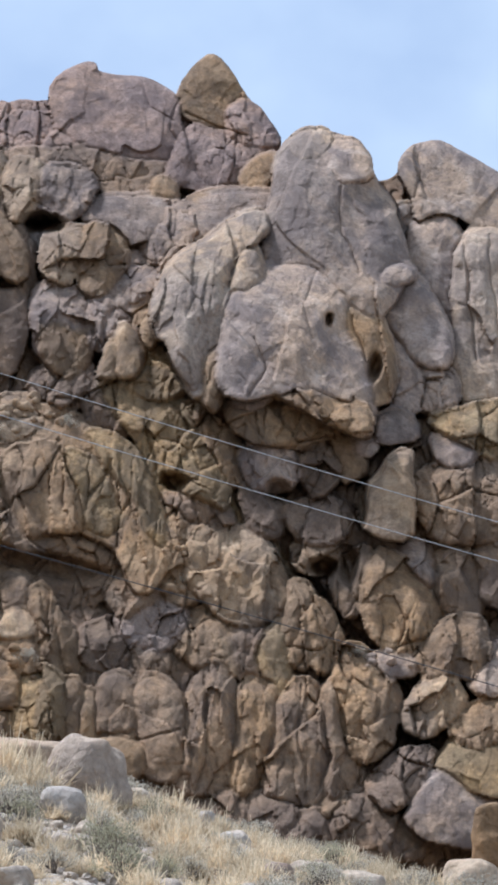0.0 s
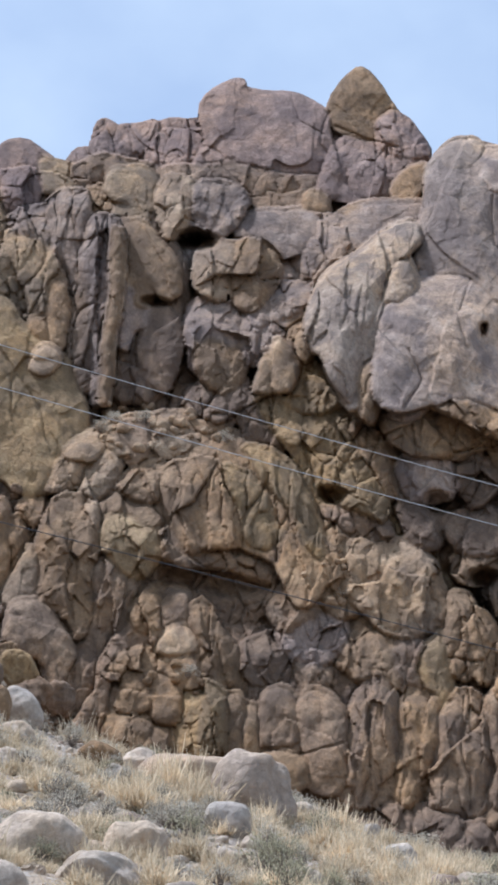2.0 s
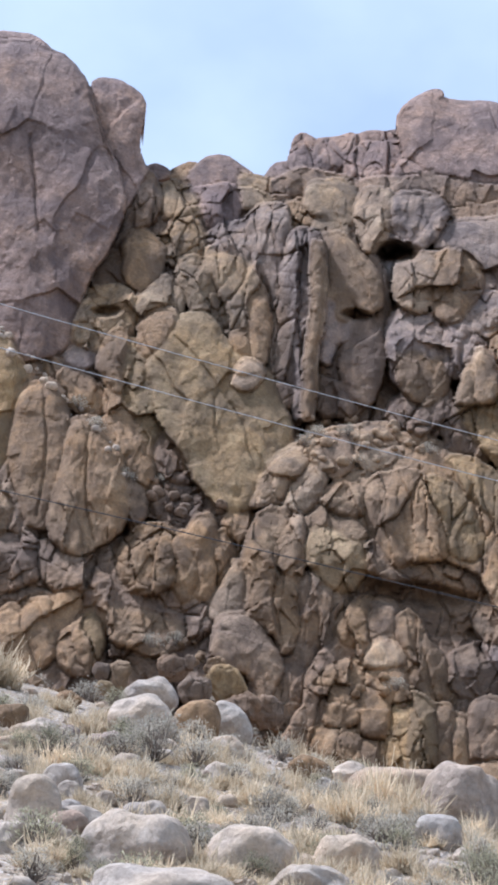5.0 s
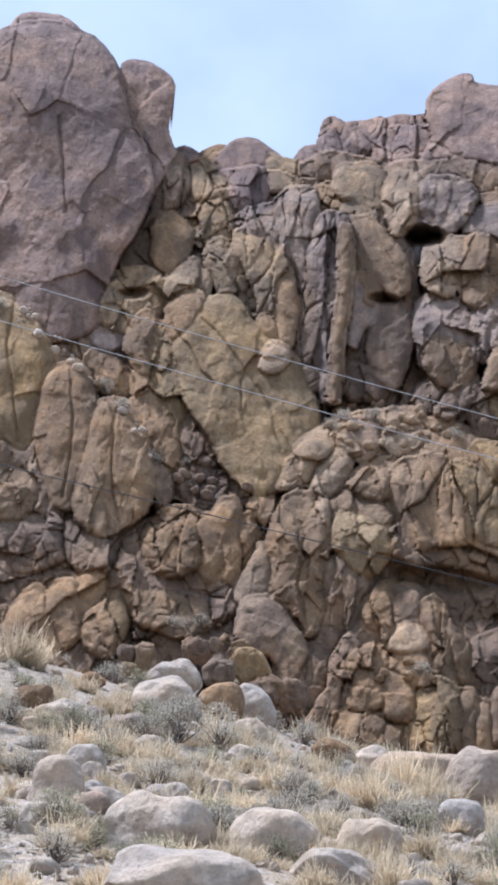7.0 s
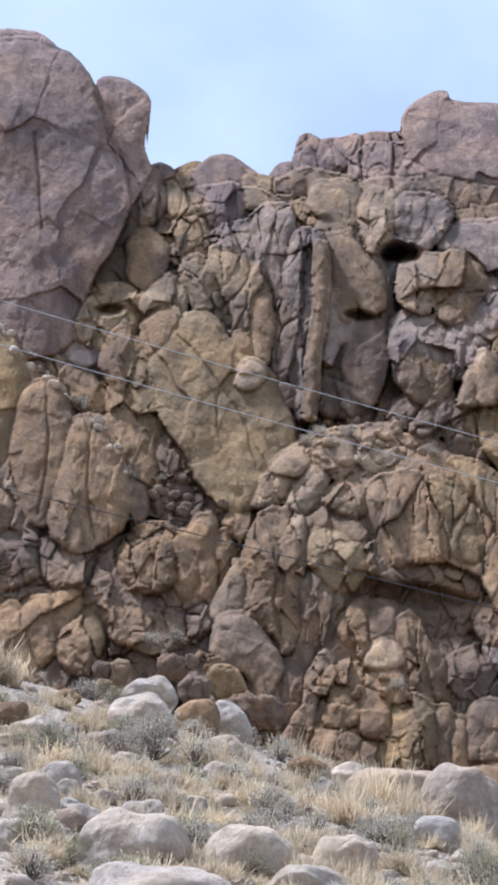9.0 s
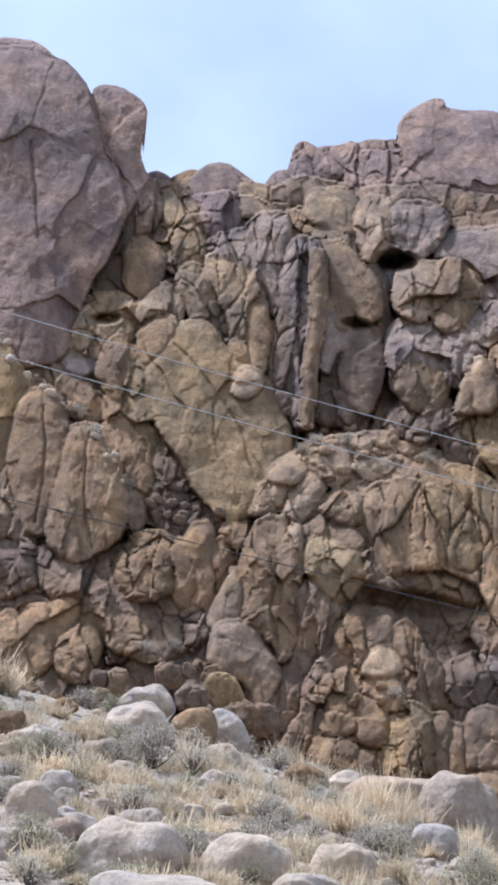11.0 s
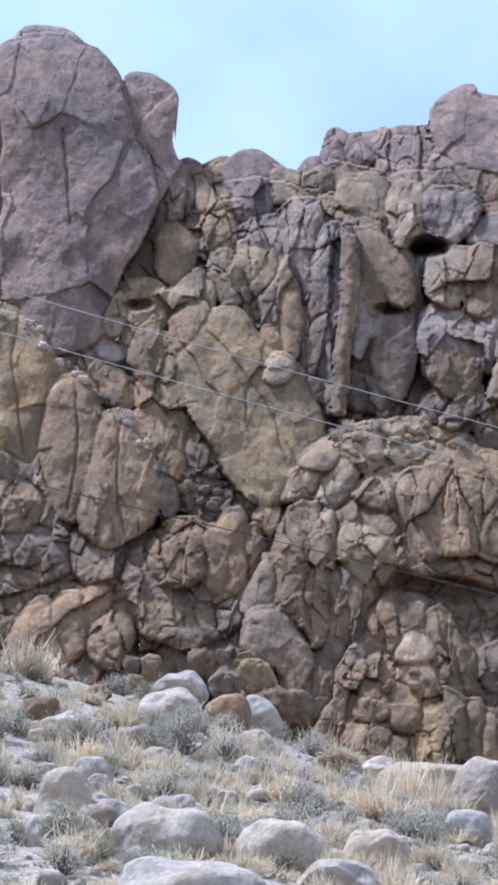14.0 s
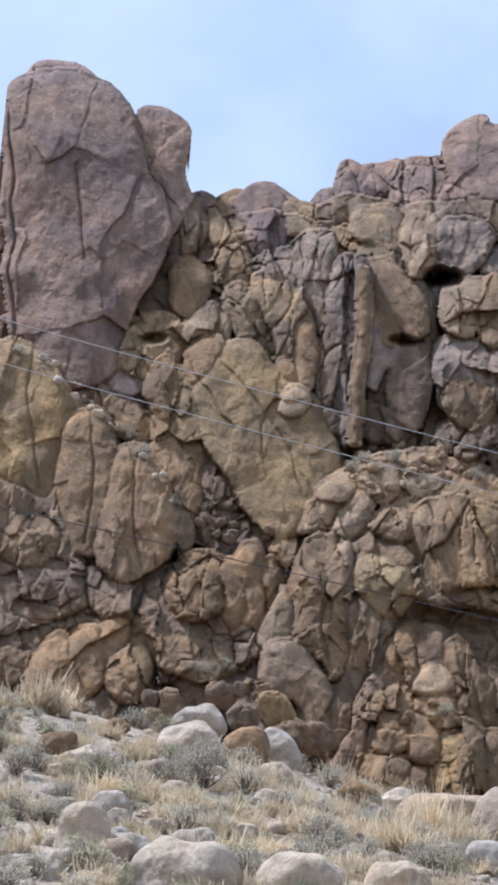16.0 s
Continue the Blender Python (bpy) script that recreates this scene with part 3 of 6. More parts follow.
face("k", "m", 83.6, 0.25, 0.54, 0.6, [(-13.87, 36.41), (-12.95, 36.27), (-12.57, 36.14), (-12.25, 33.61), (-11.82, 30.21), (-11.48, 27.63), (-12.90, 26.80)])
face("s", "m", 84.9, 0.3, 0.6, 0.7, [(-8.55, 36.31), (-8.24, 36.58), (-7.60, 36.56), (-7.18, 36.31), (-6.87, 36.12), (-6.67, 35.72), (-6.68, 35.21), (-6.76, 34.75), (-6.72, 34.27), (-6.57, 33.79), (-6.35, 33.48), (-6.74, 32.72), (-7.11, 31.93), (-7.42, 33.26), (-7.93, 34.39), (-8.34, 35.53)])

formation("fluted_wall", -3.5, 84.2, 25.1, "ochre and grey granite wall of rounded upright knobs", "cliff wall")
# dark backing: brown rock, with shade of the gaps put into its colour
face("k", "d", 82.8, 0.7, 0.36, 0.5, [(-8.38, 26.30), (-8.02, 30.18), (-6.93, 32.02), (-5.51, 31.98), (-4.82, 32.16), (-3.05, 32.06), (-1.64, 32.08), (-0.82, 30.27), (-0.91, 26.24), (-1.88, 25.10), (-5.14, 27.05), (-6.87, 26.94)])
face("k", "m", 87.2, 0.6, 0.3, 0.4, [(-6.79, 34.27), (-6.41, 34.63), (-5.97, 34.52), (-5.70, 34.20), (-6.48, 33.89)])
face("k", "b", 87.3, 0.6, 0.3, 0.4, [(-5.87, 34.30), (-5.52, 34.64), (-5.16, 34.81), (-4.77, 34.63), (-4.92, 34.20), (-5.66, 34.04)])
face("s", "m", 86.7, 0.6, 0.66, 1, [(-5.23, 34.12), (-4.76, 34.70), (-4.03, 34.90), (-3.35, 34.49), (-2.77, 34.12), (-3.02, 33.73), (-4.87, 33.71)])
face("s", "v", 86.1, 0.6, 0.3, 0.5, [(-3.59, 34.05), (-2.76, 33.97), (-1.63, 33.53), (-1.88, 33.18), (-3.36, 33.34)])
face("k", "m", 87.3, 0.6, 0.54, 0.7, [(-2.79, 34.34), (-2.46, 34.94), (-2.00, 35.01), (-1.57, 34.70), (-1.57, 34.18), (-2.49, 34.08)])
face("k", "m", 87.8, 0.6, 0.6, 0.8, [(-2.04, 35.10), (-1.87, 36.01), (-1.55, 36.23), (-1.13, 36.12), (-0.73, 35.78), (-0.54, 35.09), (-1.04, 34.76), (-1.70, 34.82)])
face("k", "m", 88.4, 0.6, 0.54, 0.8, [(-0.93, 36.08), (-0.67, 36.38), (-0.30, 36.55), (-0.02, 36.62), (0.26, 36.44), (0.28, 35.37), (-0.59, 35.22)])
face("k", "m", 88.6, 0.6, 0.54, 0.7, [(0.04, 36.42), (0.46, 36.59), (0.93, 36.72), (1.67, 36.93), (1.74, 35.74), (1.41, 34.82), (0.25, 34.74)])
face("k", "d", 86.0, 0.8, 0.3, 0.4, [(-2.53, 33.63), (-1.58, 34.20), (-0.67, 34.30), (0.36, 33.93), (0.11, 33.53), (-1.71, 33.33)])
face("k", "v", 84.1, 0.5, 0.42, 0.5, [(-5.76, 32.64), (-5.27, 32.82), (-4.62, 32.56), (-4.44, 31.81), (-4.81, 31.45), (-5.55, 31.74), (-5.87, 32.19)])
face("k", "m", 84.1, 0.5, 0.42, 0.5, [(-4.90, 32.69), (-3.65, 32.81), (-3.41, 32.45), (-3.43, 31.69), (-3.91, 31.43), (-4.42, 31.81), (-4.56, 32.52)])
face("s", "v", 84.6, 0.5, 0.3, 0.4, [(-3.52, 32.85), (-2.67, 32.83), (-2.35, 32.60), (-2.73, 32.33), (-3.36, 32.40)])
face("k", "v", 82.8, 0.4, 0.42, 0.6, [(-5.21, 31.07), (-4.66, 31.14), (-4.23, 30.61), (-4.27, 30.01), (-4.95, 29.60), (-5.65, 30.29)])
face("s", "b", 82.2, 0.4, 0.36, 0.5, [(-6.79, 30.19), (-6.25, 30.45), (-5.61, 30.12), (-5.43, 29.40), (-6.00, 28.59), (-6.60, 28.92)])
face("k", "v", 81.1, 0.4, 0.36, 0.5, [(-6.01, 28.17), (-5.37, 28.75), (-4.79, 28.34), (-4.79, 27.22), (-5.55, 26.64), (-5.99, 27.45)])
face("k", "v", 81.4, 0.4, 0.36, 0.5, [(-4.90, 29.12), (-4.24, 29.56), (-3.44, 28.53), (-3.02, 27.44), (-3.51, 26.69), (-4.27, 27.71), (-4.66, 28.23)])
face("c", "v", 81.6, 0.4, 0.36, 0.5, [(-4.28, 29.56), (-3.84, 30.02), (-2.87, 29.72), (-2.42, 28.66), (-2.30, 26.83), (-3.01, 26.75), (-3.44, 28.01)])
face("k", "g", 82.7, 0.4, 0.42, 0.5, [(-4.13, 30.69), (-3.69, 31.20), (-2.81, 31.16), (-2.44, 30.13), (-2.45, 28.99), (-3.06, 29.68), (-3.79, 30.19)])
face("c", "g", 82.4, 0.3, 0.42, 0.4, [(-3.01, 31.06), (-2.57, 31.61), (-2.06, 31.72), (-1.72, 31.18), (-1.80, 29.70), (-1.76, 27.84), (-2.01, 27.10), (-2.42, 28.89)])
face("k", "b", 83.5, 0.4, 0.36, 0.4, [(-2.10, 31.86), (-1.65, 32.26), (-1.20, 32.18), (-0.86, 31.63), (-1.55, 31.36), (-1.86, 30.04)])
face("k", "d", 83.4, 0.4, 0.36, 0.5, [(-8.21, 28.88), (-7.90, 30.40), (-6.93, 31.59), (-7.02, 33.10), (-6.23, 32.92), (-5.81, 32.03), (-6.17, 31.03), (-7.01, 30.42)])
face("k", "v", 80.8, 0.4, 0.36, 0.5, [(-8.01, 27.24), (-7.53, 28.06), (-6.51, 28.20), (-5.88, 27.09), (-6.16, 26.33), (-7.83, 26.22)])
face("s", "b", 80.3, 0.4, 0.24, 0.35, [(-3.13, 25.88), (-3.06, 26.73), (-2.75, 26.89), (-2.56, 26.44), (-2.64, 25.84)])
face("s", "b", 80.8, 0.4, 0.3, 0.4, [(-2.77, 28.37), (-2.35, 28.40), (-2.08, 26.99), (-2.18, 25.92), (-2.53, 26.07)])

formation("draped_wall", -0.3, 81.5, 24.3, "grey granite wall with long hanging vertical flutes", "cliff wall")
face("c", "d", 81.7, 0.3, 0.36, 0.4, [(-2.11, 24.77), (-2.02, 27.27), (-1.69, 30.20), (-0.88, 30.98), (0.52, 30.71), (1.48, 28.95), (1.71, 26.44), (1.22, 24.64), (-0.47, 24.52)])
face("s", "v", 84.2, 0.5, 0.66, 1, [(-1.30, 32.54), (-0.99, 33.17), (-0.28, 33.37), (0.28, 32.91), (0.54, 32.16), (0.48, 31.37), (-0.01, 31.90), (-0.92, 32.19)])
face("s", "v", 83.3, 0.5, 0.3, 0.4, [(-1.06, 31.85), (-0.03, 31.76), (0.48, 30.96), (-0.16, 31.01), (-0.91, 31.24)])
face("c", "g", 81.3, 0.25, 0.42, 0.4, [(-1.76, 29.29), (-1.65, 30.06), (-1.37, 30.52), (-0.85, 30.44), (-0.56, 29.95), (-0.60, 28.68), (-0.65, 27.24), (-0.69, 24.66), (-1.03, 24.64), (-1.23, 26.13), (-1.68, 27.85)])
face("c", "d", 80.8, 0.25, 0.3, 0.3, [(-1.87, 28.39), (-1.46, 29.14), (-1.24, 27.04), (-1.14, 24.84), (-1.84, 24.71), (-2.11, 26.95)])
face("s", "b", 80.2, 0.22, 0.15, 0.1, [(-0.82, 29.76), (-0.55, 29.74), (-0.51, 28.32), (-0.54, 26.90), (-0.60, 24.36), (-0.80, 24.34), (-0.77, 26.88), (-0.73, 28.30)])
face("s", "b", 81.7, 0.35, 0.6, 0.8, [(-0.64, 30.45), (0.01, 30.60), (0.47, 30.15), (0.94, 29.45), (1.28, 28.53), (0.92, 28.24), (0.37, 28.66), (0.34, 27.93), (-0.32, 28.07), (-0.54, 28.81)])
face("s", "g", 80.8, 0.3, 0.3, 0.3, [(-0.53, 28.48), (0.12, 28.52), (0.45, 27.47), (0.37, 27.11), (-0.02, 27.08), (-0.15, 26.19), (-0.40, 26.35), (-0.60, 27.40)])
face("s", "d", 80.4, 0.3, 0.36, 0.5, [(0.39, 27.52), (1.09, 27.67), (1.43, 26.73), (1.40, 25.64), (1.08, 24.89), (0.56, 25.13), (0.22, 26.09)])
face("c", "d", 80.3, 0.3, 0.24, 0.2, [(-0.30, 26.85), (0.37, 26.95), (0.51, 25.15), (0.84, 24.65), (-0.48, 24.39), (-0.46, 25.88)])

formation("boulder_ledge", 3.8, 82.0, 23.9, "grey granite ledges stacked with rounded boulders", "ledge")
face("k", "g", 82.3, 0.6, 0.36, 0.5, [(3.91, 30.23), (4.89, 30.07), (5.74, 29.35), (4.83, 28.78), (4.03, 28.96)])
# dark backing between the boulders, gap shade put into the colour
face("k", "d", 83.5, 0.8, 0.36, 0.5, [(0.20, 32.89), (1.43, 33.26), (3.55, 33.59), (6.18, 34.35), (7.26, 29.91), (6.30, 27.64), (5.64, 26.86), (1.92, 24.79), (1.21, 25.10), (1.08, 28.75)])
face("k", "l", 83.5, 0.5, 0.54, 0.7, [(0.41, 32.39), (0.74, 32.79), (1.37, 32.78), (1.61, 32.33), (1.31, 31.37), (0.87, 30.74), (0.53, 31.65)])
face("k", "g", 83.3, 0.5, 0.6, 0.8, [(1.51, 32.68), (2.52, 32.69), (3.19, 32.27), (2.97, 31.60), (2.47, 30.96), (1.90, 31.05), (1.25, 30.77), (1.55, 31.69)])
face("r", "w", 82.9, 0.9, 0.18, 0.3, [(1.24, 30.00), (2.27, 30.44), (2.53, 30.09), (1.79, 29.63)])
face("k", "l", 81.7, 0.4, 0.48, 0.6, [(1.58, 29.43), (1.98, 30.04), (2.57, 30.19), (2.96, 30.11), (2.86, 29.01), (2.59, 28.32), (1.98, 28.55), (1.73, 28.89)])
face("k", "b", 81.7, 0.4, 0.54, 0.8, [(2.77, 29.69), (3.09, 30.30), (3.78, 30.26), (4.18, 29.83), (4.14, 28.92), (3.67, 28.12), (3.19, 28.27), (2.87, 28.83)])
face("s", "g", 83.4, 0.6, 0.6, 0.8, [(2.76, 31.02), (3.28, 31.80), (4.33, 32.08), (5.39, 32.12), (6.02, 31.81), (5.87, 31.23), (4.92, 30.79), (4.23, 30.56), (3.68, 30.93)])
face("k", "g", 82.9, 0.5, 0.48, 0.6, [(4.84, 30.99), (5.19, 31.57), (6.15, 31.86), (6.54, 30.96), (6.23, 30.01), (5.51, 29.37), (4.89, 29.88)])
face("k", "g", 80.6, 0.4, 0.36, 0.5, [(1.63, 27.84), (2.64, 27.98), (3.19, 27.74), (3.26, 26.86), (3.15, 25.44), (1.92, 25.67), (1.66, 26.75)])
face("k", "b", 79.9, 0.4, 0.36, 0.5, [(1.83, 26.19), (2.51, 26.73), (3.13, 26.58), (3.27, 25.97), (3.06, 24.85), (2.26, 25.14)])
face("k", "g", 80.9, 0.5, 0.36, 0.5, [(3.25, 27.30), (3.42, 27.89), (4.32, 28.66), (5.11, 28.93), (5.25, 28.19), (4.37, 27.74), (3.73, 26.98), (3.55, 26.22), (3.25, 26.42)])
face("k", "g", 80.4, 0.4, 0.36, 0.5, [(3.82, 27.19), (4.17, 27.53), (4.85, 27.50), (5.10, 26.92), (4.94, 26.38), (4.24, 26.12), (3.77, 26.48)])
face("k", "d", 79.4, 0.6, 0.3, 0.4, [(1.92, 24.95), (3.22, 25.40), (3.52, 24.46), (2.80, 23.89), (1.71, 24.16)])
face("s", "g", 83.4, 0.7, 0.54, 0.7, [(4.81, 31.00), (5.55, 31.71), (6.32, 32.13), (7.44, 32.65), (8.79, 32.63), (8.43, 32.03), (7.22, 31.46), (6.58, 30.49), (5.72, 29.82), (5.02, 30.11)])
face("s", "b", 84.3, 0.7, 0.3, 0.4, [(6.20, 32.60), (7.70, 33.10), (9.25, 33.01), (8.10, 32.54), (6.68, 32.24)])
face("k", "g", 81.0, 0.5, 0.42, 0.5, [(3.29, 27.83), (4.22, 28.56), (5.20, 29.07), (5.47, 28.53), (4.66, 27.82), (3.86, 27.19), (3.69, 26.10), (3.35, 26.45)])
face("k", "b", 80.5, 0.5, 0.36, 0.5, [(3.77, 26.56), (4.44, 27.53), (5.17, 27.97), (5.43, 26.93), (5.16, 26.19), (4.28, 26.44)])

formation("skyline_ridge", 5.1, 86.6, 32.3, "mauve-grey granite ridge with rounded peaks against the sky", "ridge")
face("k", "m", 86.7, 0.7, 0.3, 0.5, [(-0.19, 33.56), (-0.03, 35.55), (1.61, 35.76), (5.83, 36.51), (8.90, 35.71), (9.35, 34.77), (9.06, 33.74), (5.73, 33.33), (2.02, 33.45)])
face("k", "m", 88.0, 0.5, 0.48, 0.6, [(-1.16, 36.11), (-0.44, 36.37), (0.12, 36.36), (0.66, 36.59), (1.57, 36.53), (1.84, 34.60), (-0.56, 33.90)])
face("s", "m", 88.1, 0.45, 1.08, 1.4, [(1.48, 37.00), (1.78, 37.75), (2.40, 38.18), (2.77, 38.29), (3.00, 38.24), (3.07, 37.96), (3.85, 37.94), (4.71, 37.93), (5.50, 37.63), (5.87, 37.33), (6.09, 35.64), (5.59, 34.37), (3.93, 33.96), (2.93, 34.63), (1.92, 35.31)])
face("s", "m", 86.3, 0.5, 0.48, 0.6, [(1.39, 34.46), (1.75, 35.07), (2.41, 34.92), (2.87, 34.39), (2.32, 33.89), (1.53, 34.08)])
face("s", "b", 88.6, 0.4, 0.72, 0.9, [(5.84, 37.97), (6.30, 38.86), (6.85, 39.28), (7.34, 39.10), (8.01, 38.05), (8.53, 37.51), (8.29, 36.96), (7.56, 36.46), (6.19, 36.85), (5.83, 37.42)])
face("k", "m", 87.6, 0.4, 0.54, 0.6, [(7.36, 37.06), (7.93, 37.50), (8.63, 37.12), (9.05, 36.57), (9.38, 36.07), (8.83, 35.76), (7.54, 35.94)])
face("k", "m", 86.2, 0.6, 0.54, 0.5, [(5.53, 34.06), (6.02, 35.90), (7.36, 35.48), (8.69, 35.25), (9.35, 35.14), (9.00, 34.11), (8.07, 33.56), (6.59, 33.57), (5.40, 33.61)])
face("s", "b", 85.4, 0.5, 0.36, 0.5, [(7.77, 33.86), (8.17, 34.53), (8.98, 34.93), (9.25, 34.57), (8.75, 33.59), (8.18, 33.29)])
face("s", "b", 84.2, 0.5, 0.24, 0.3, [(5.05, 32.73), (5.33, 33.05), (5.74, 32.91), (5.83, 32.31), (5.18, 32.29)])
face("r", "d", 85.0, 0.8, 0.3, 0.4, [(2.56, 33.44), (3.78, 33.01), (5.39, 33.25), (5.30, 32.59), (3.82, 32.50), (2.83, 32.66)])

formation("pale_tower", 9.4, 80.4, 23.4, "pale cream granite tower with fluted fins and rounded caps", "rock tower")
face("s", "y", 83.0, 0.4, 1.87, 1.6, [(8.61, 30.39), (8.67, 32.37), (8.94, 33.54), (9.23, 34.49), (9.93, 34.78), (10.66, 34.68), (11.41, 34.35), (11.84, 33.38), (12.42, 32.80), (12.78, 31.52), (13.16, 30.41), (12.85, 29.62), (12.16, 28.76), (11.10, 28.63), (9.95, 29.64), (9.20, 30.11)])
face("s", "p", 83.0, 0.35, 0.85, 0.7, [(8.82, 33.49), (9.06, 34.28), (9.66, 34.76), (10.19, 34.91), (10.43, 34.59), (10.05, 33.65), (9.85, 32.67), (9.52, 31.12), (9.05, 30.32), (8.60, 30.04), (8.68, 31.77)])
face("s", "y", 83.2, 0.4, 0.85, 0.9, [(9.76, 33.30), (10.00, 34.19), (10.51, 34.64), (11.24, 34.67), (11.68, 34.16), (11.79, 33.56), (10.79, 33.28), (10.09, 32.96)])
face("s", "p", 81.5, 0.35, 0.595, 0.5, [(9.11, 30.52), (9.42, 31.52), (9.82, 31.98), (10.25, 32.16), (10.54, 31.11), (10.46, 29.77), (9.57, 29.48), (9.16, 29.79)])
face("s", "y", 79.3, 0.35, 1.19, 1.4, [(7.16, 25.63), (7.22, 26.95), (7.50, 28.01), (7.96, 28.63), (8.62, 28.93), (9.80, 29.07), (10.52, 28.55), (10.97, 27.54), (11.54, 26.73), (11.89, 25.54), (11.74, 24.51), (10.83, 24.27), (10.11, 24.95), (9.08, 25.18), (8.10, 24.72), (7.39, 24.81)])
face("s", "p", 79.9, 0.35, 0.595, 0.4, [(7.34, 28.33), (7.56, 29.19), (7.78, 29.63), (8.10, 29.49), (8.26, 28.83), (7.90, 28.21)])
face("f", "p", 80.1, 0.45, 1.105, 0.9, [(5.11, 27.77), (5.50, 28.56), (6.12, 29.35), (7.08, 30.19), (7.88, 30.91), (8.32, 30.56), (7.85, 29.53), (7.23, 28.74), (7.18, 27.30), (6.96, 25.86), (6.61, 24.94), (6.25, 25.43), (5.66, 26.41), (5.31, 26.55)])
face("f", "p", 78.9, 0.4, 0.595, 0.45, [(6.01, 26.79), (6.63, 27.78), (7.31, 28.07), (7.24, 26.94), (7.07, 25.87), (6.86, 24.46), (6.38, 24.41), (6.04, 25.40)])
face("f", "b", 77.9, 0.4, 0.425, 0.3, [(6.61, 25.35), (7.00, 25.94), (7.20, 24.90), (7.12, 23.87), (6.66, 24.08)])
face("s", "b", 79.4, 0.4, 0.68, 0.6, [(10.53, 28.19), (11.23, 28.39), (11.83, 27.71), (12.26, 26.66), (12.35, 25.24), (11.65, 24.81), (11.42, 26.18), (10.86, 27.20)])
face("k", "b", 77.4, 0.5, 0.51, 0.4, [(8.51, 24.40), (9.49, 24.96), (10.51, 24.53), (11.45, 24.10), (11.29, 23.37), (10.40, 23.77), (9.22, 24.15)])
face("s", "y", 80.7, 0.4, 0.51, 0.4, [(11.66, 29.29), (12.05, 29.81), (12.65, 29.95), (12.94, 29.59), (12.71, 29.27), (11.92, 29.08)])

formation("grey_rock_wall", 13.7, 82.8, 24.9, "smooth grey granite wall split by deep joints", "cliff wall")
face("k", "d", 84.0, 0.5, 0.3, 0.5, [(11.91, 33.52), (12.71, 33.81), (13.05, 34.24), (16.74, 34.32), (17.38, 26.06), (14.69, 25.76), (12.86, 26.29)])
face("s", "y", 84.7, 0.45, 0.84, 1.1, [(12.84, 34.55), (13.03, 35.08), (13.38, 35.44), (14.02, 35.62), (14.59, 35.48), (15.55, 35.01), (16.89, 34.50), (16.98, 32.89), (15.68, 32.83), (14.73, 33.19), (14.00, 33.07), (13.55, 32.78), (13.37, 33.53)])
face("s", "w", 84.4, 0.4, 0.24, 0.3, [(12.75, 32.34), (13.09, 33.35), (13.54, 32.67), (13.40, 32.04), (12.97, 31.80)])
face("s", "y", 82.8, 0.3, 0.48, 0.5, [(13.14, 31.84), (13.69, 32.28), (14.40, 32.41), (14.85, 31.71), (14.87, 29.84), (14.69, 28.29), (14.41, 29.37), (13.47, 30.00), (13.11, 30.90)])
face("s", "p", 81.7, 0.3, 0.6, 0.6, [(14.47, 31.62), (16.38, 31.75), (16.71, 25.73), (15.12, 25.84), (14.47, 27.21), (14.57, 29.05)])
face("s", "y", 80.8, 0.45, 0.42, 0.3, [(11.70, 28.73), (12.45, 29.27), (13.25, 29.60), (13.75, 28.74), (14.16, 27.67), (14.21, 26.92), (13.48, 26.83), (12.55, 27.83), (12.00, 28.13)])
face("s", "y", 80.0, 0.4, 0.36, 0.3, [(11.84, 27.79), (12.43, 27.40), (13.21, 26.56), (13.63, 25.38), (12.94, 24.94), (12.36, 25.41), (12.26, 26.84)])
face("k", "y", 79.8, 0.4, 0.36, 0.4, [(13.11, 26.46), (14.04, 26.57), (14.43, 25.76), (14.13, 25.03), (13.37, 25.11)])
face("s", "m", 86.8, 0.5, 0.3, 0.4, [(12.44, 34.60), (12.95, 34.90), (13.25, 34.60), (13.23, 34.02), (12.81, 34.17)])

formation("lumpy_rock_base", 11.3, 77.7, 18.1, "grey and tan lumpy granite at the foot of the tower", "crag")
face("b", "b", 78.0, 0.5, 0.42, 0.5, [(7.24, 24.24), (8.61, 24.65), (9.94, 24.50), (10.99, 23.82), (9.39, 23.04), (7.82, 23.12)])
face("k", "d", 78.5, 0.7, 0.3, 0.4, [(7.20, 24.37), (8.68, 24.63), (11.37, 24.25), (13.35, 24.79), (16.04, 25.10), (16.47, 20.23), (14.04, 19.13), (11.64, 20.38), (10.41, 19.24), (8.99, 20.59), (7.92, 21.65)])
face("s", "g", 78.2, 0.4, 0.3, 0.4, [(7.55, 24.38), (7.95, 24.97), (8.44, 25.03), (8.60, 24.50), (8.18, 24.11), (7.66, 23.97)])
face("s", "b", 78.0, 0.4, 0.36, 0.5, [(8.75, 23.44), (8.99, 23.96), (9.48, 24.02), (9.97, 23.50), (9.83, 23.09), (9.06, 23.10)])
face("s", "g", 78.5, 0.4, 0.36, 0.4, [(9.34, 24.16), (9.67, 24.69), (10.19, 24.49), (10.53, 23.86), (10.09, 23.59)])
face("k", "g", 77.7, 0.4, 0.48, 0.5, [(7.86, 22.76), (8.68, 23.22), (9.34, 23.13), (9.60, 22.28), (9.14, 21.56), (8.11, 21.74)])
face("k", "d", 77.8, 0.4, 0.42, 0.5, [(9.50, 22.97), (9.99, 23.43), (10.72, 22.97), (10.78, 22.10), (10.13, 21.52), (9.58, 21.97)])
face("s", "b", 78.1, 0.4, 0.36, 0.4, [(10.49, 23.67), (11.00, 23.88), (11.41, 23.29), (11.47, 22.42), (10.96, 22.16), (10.73, 23.01)])
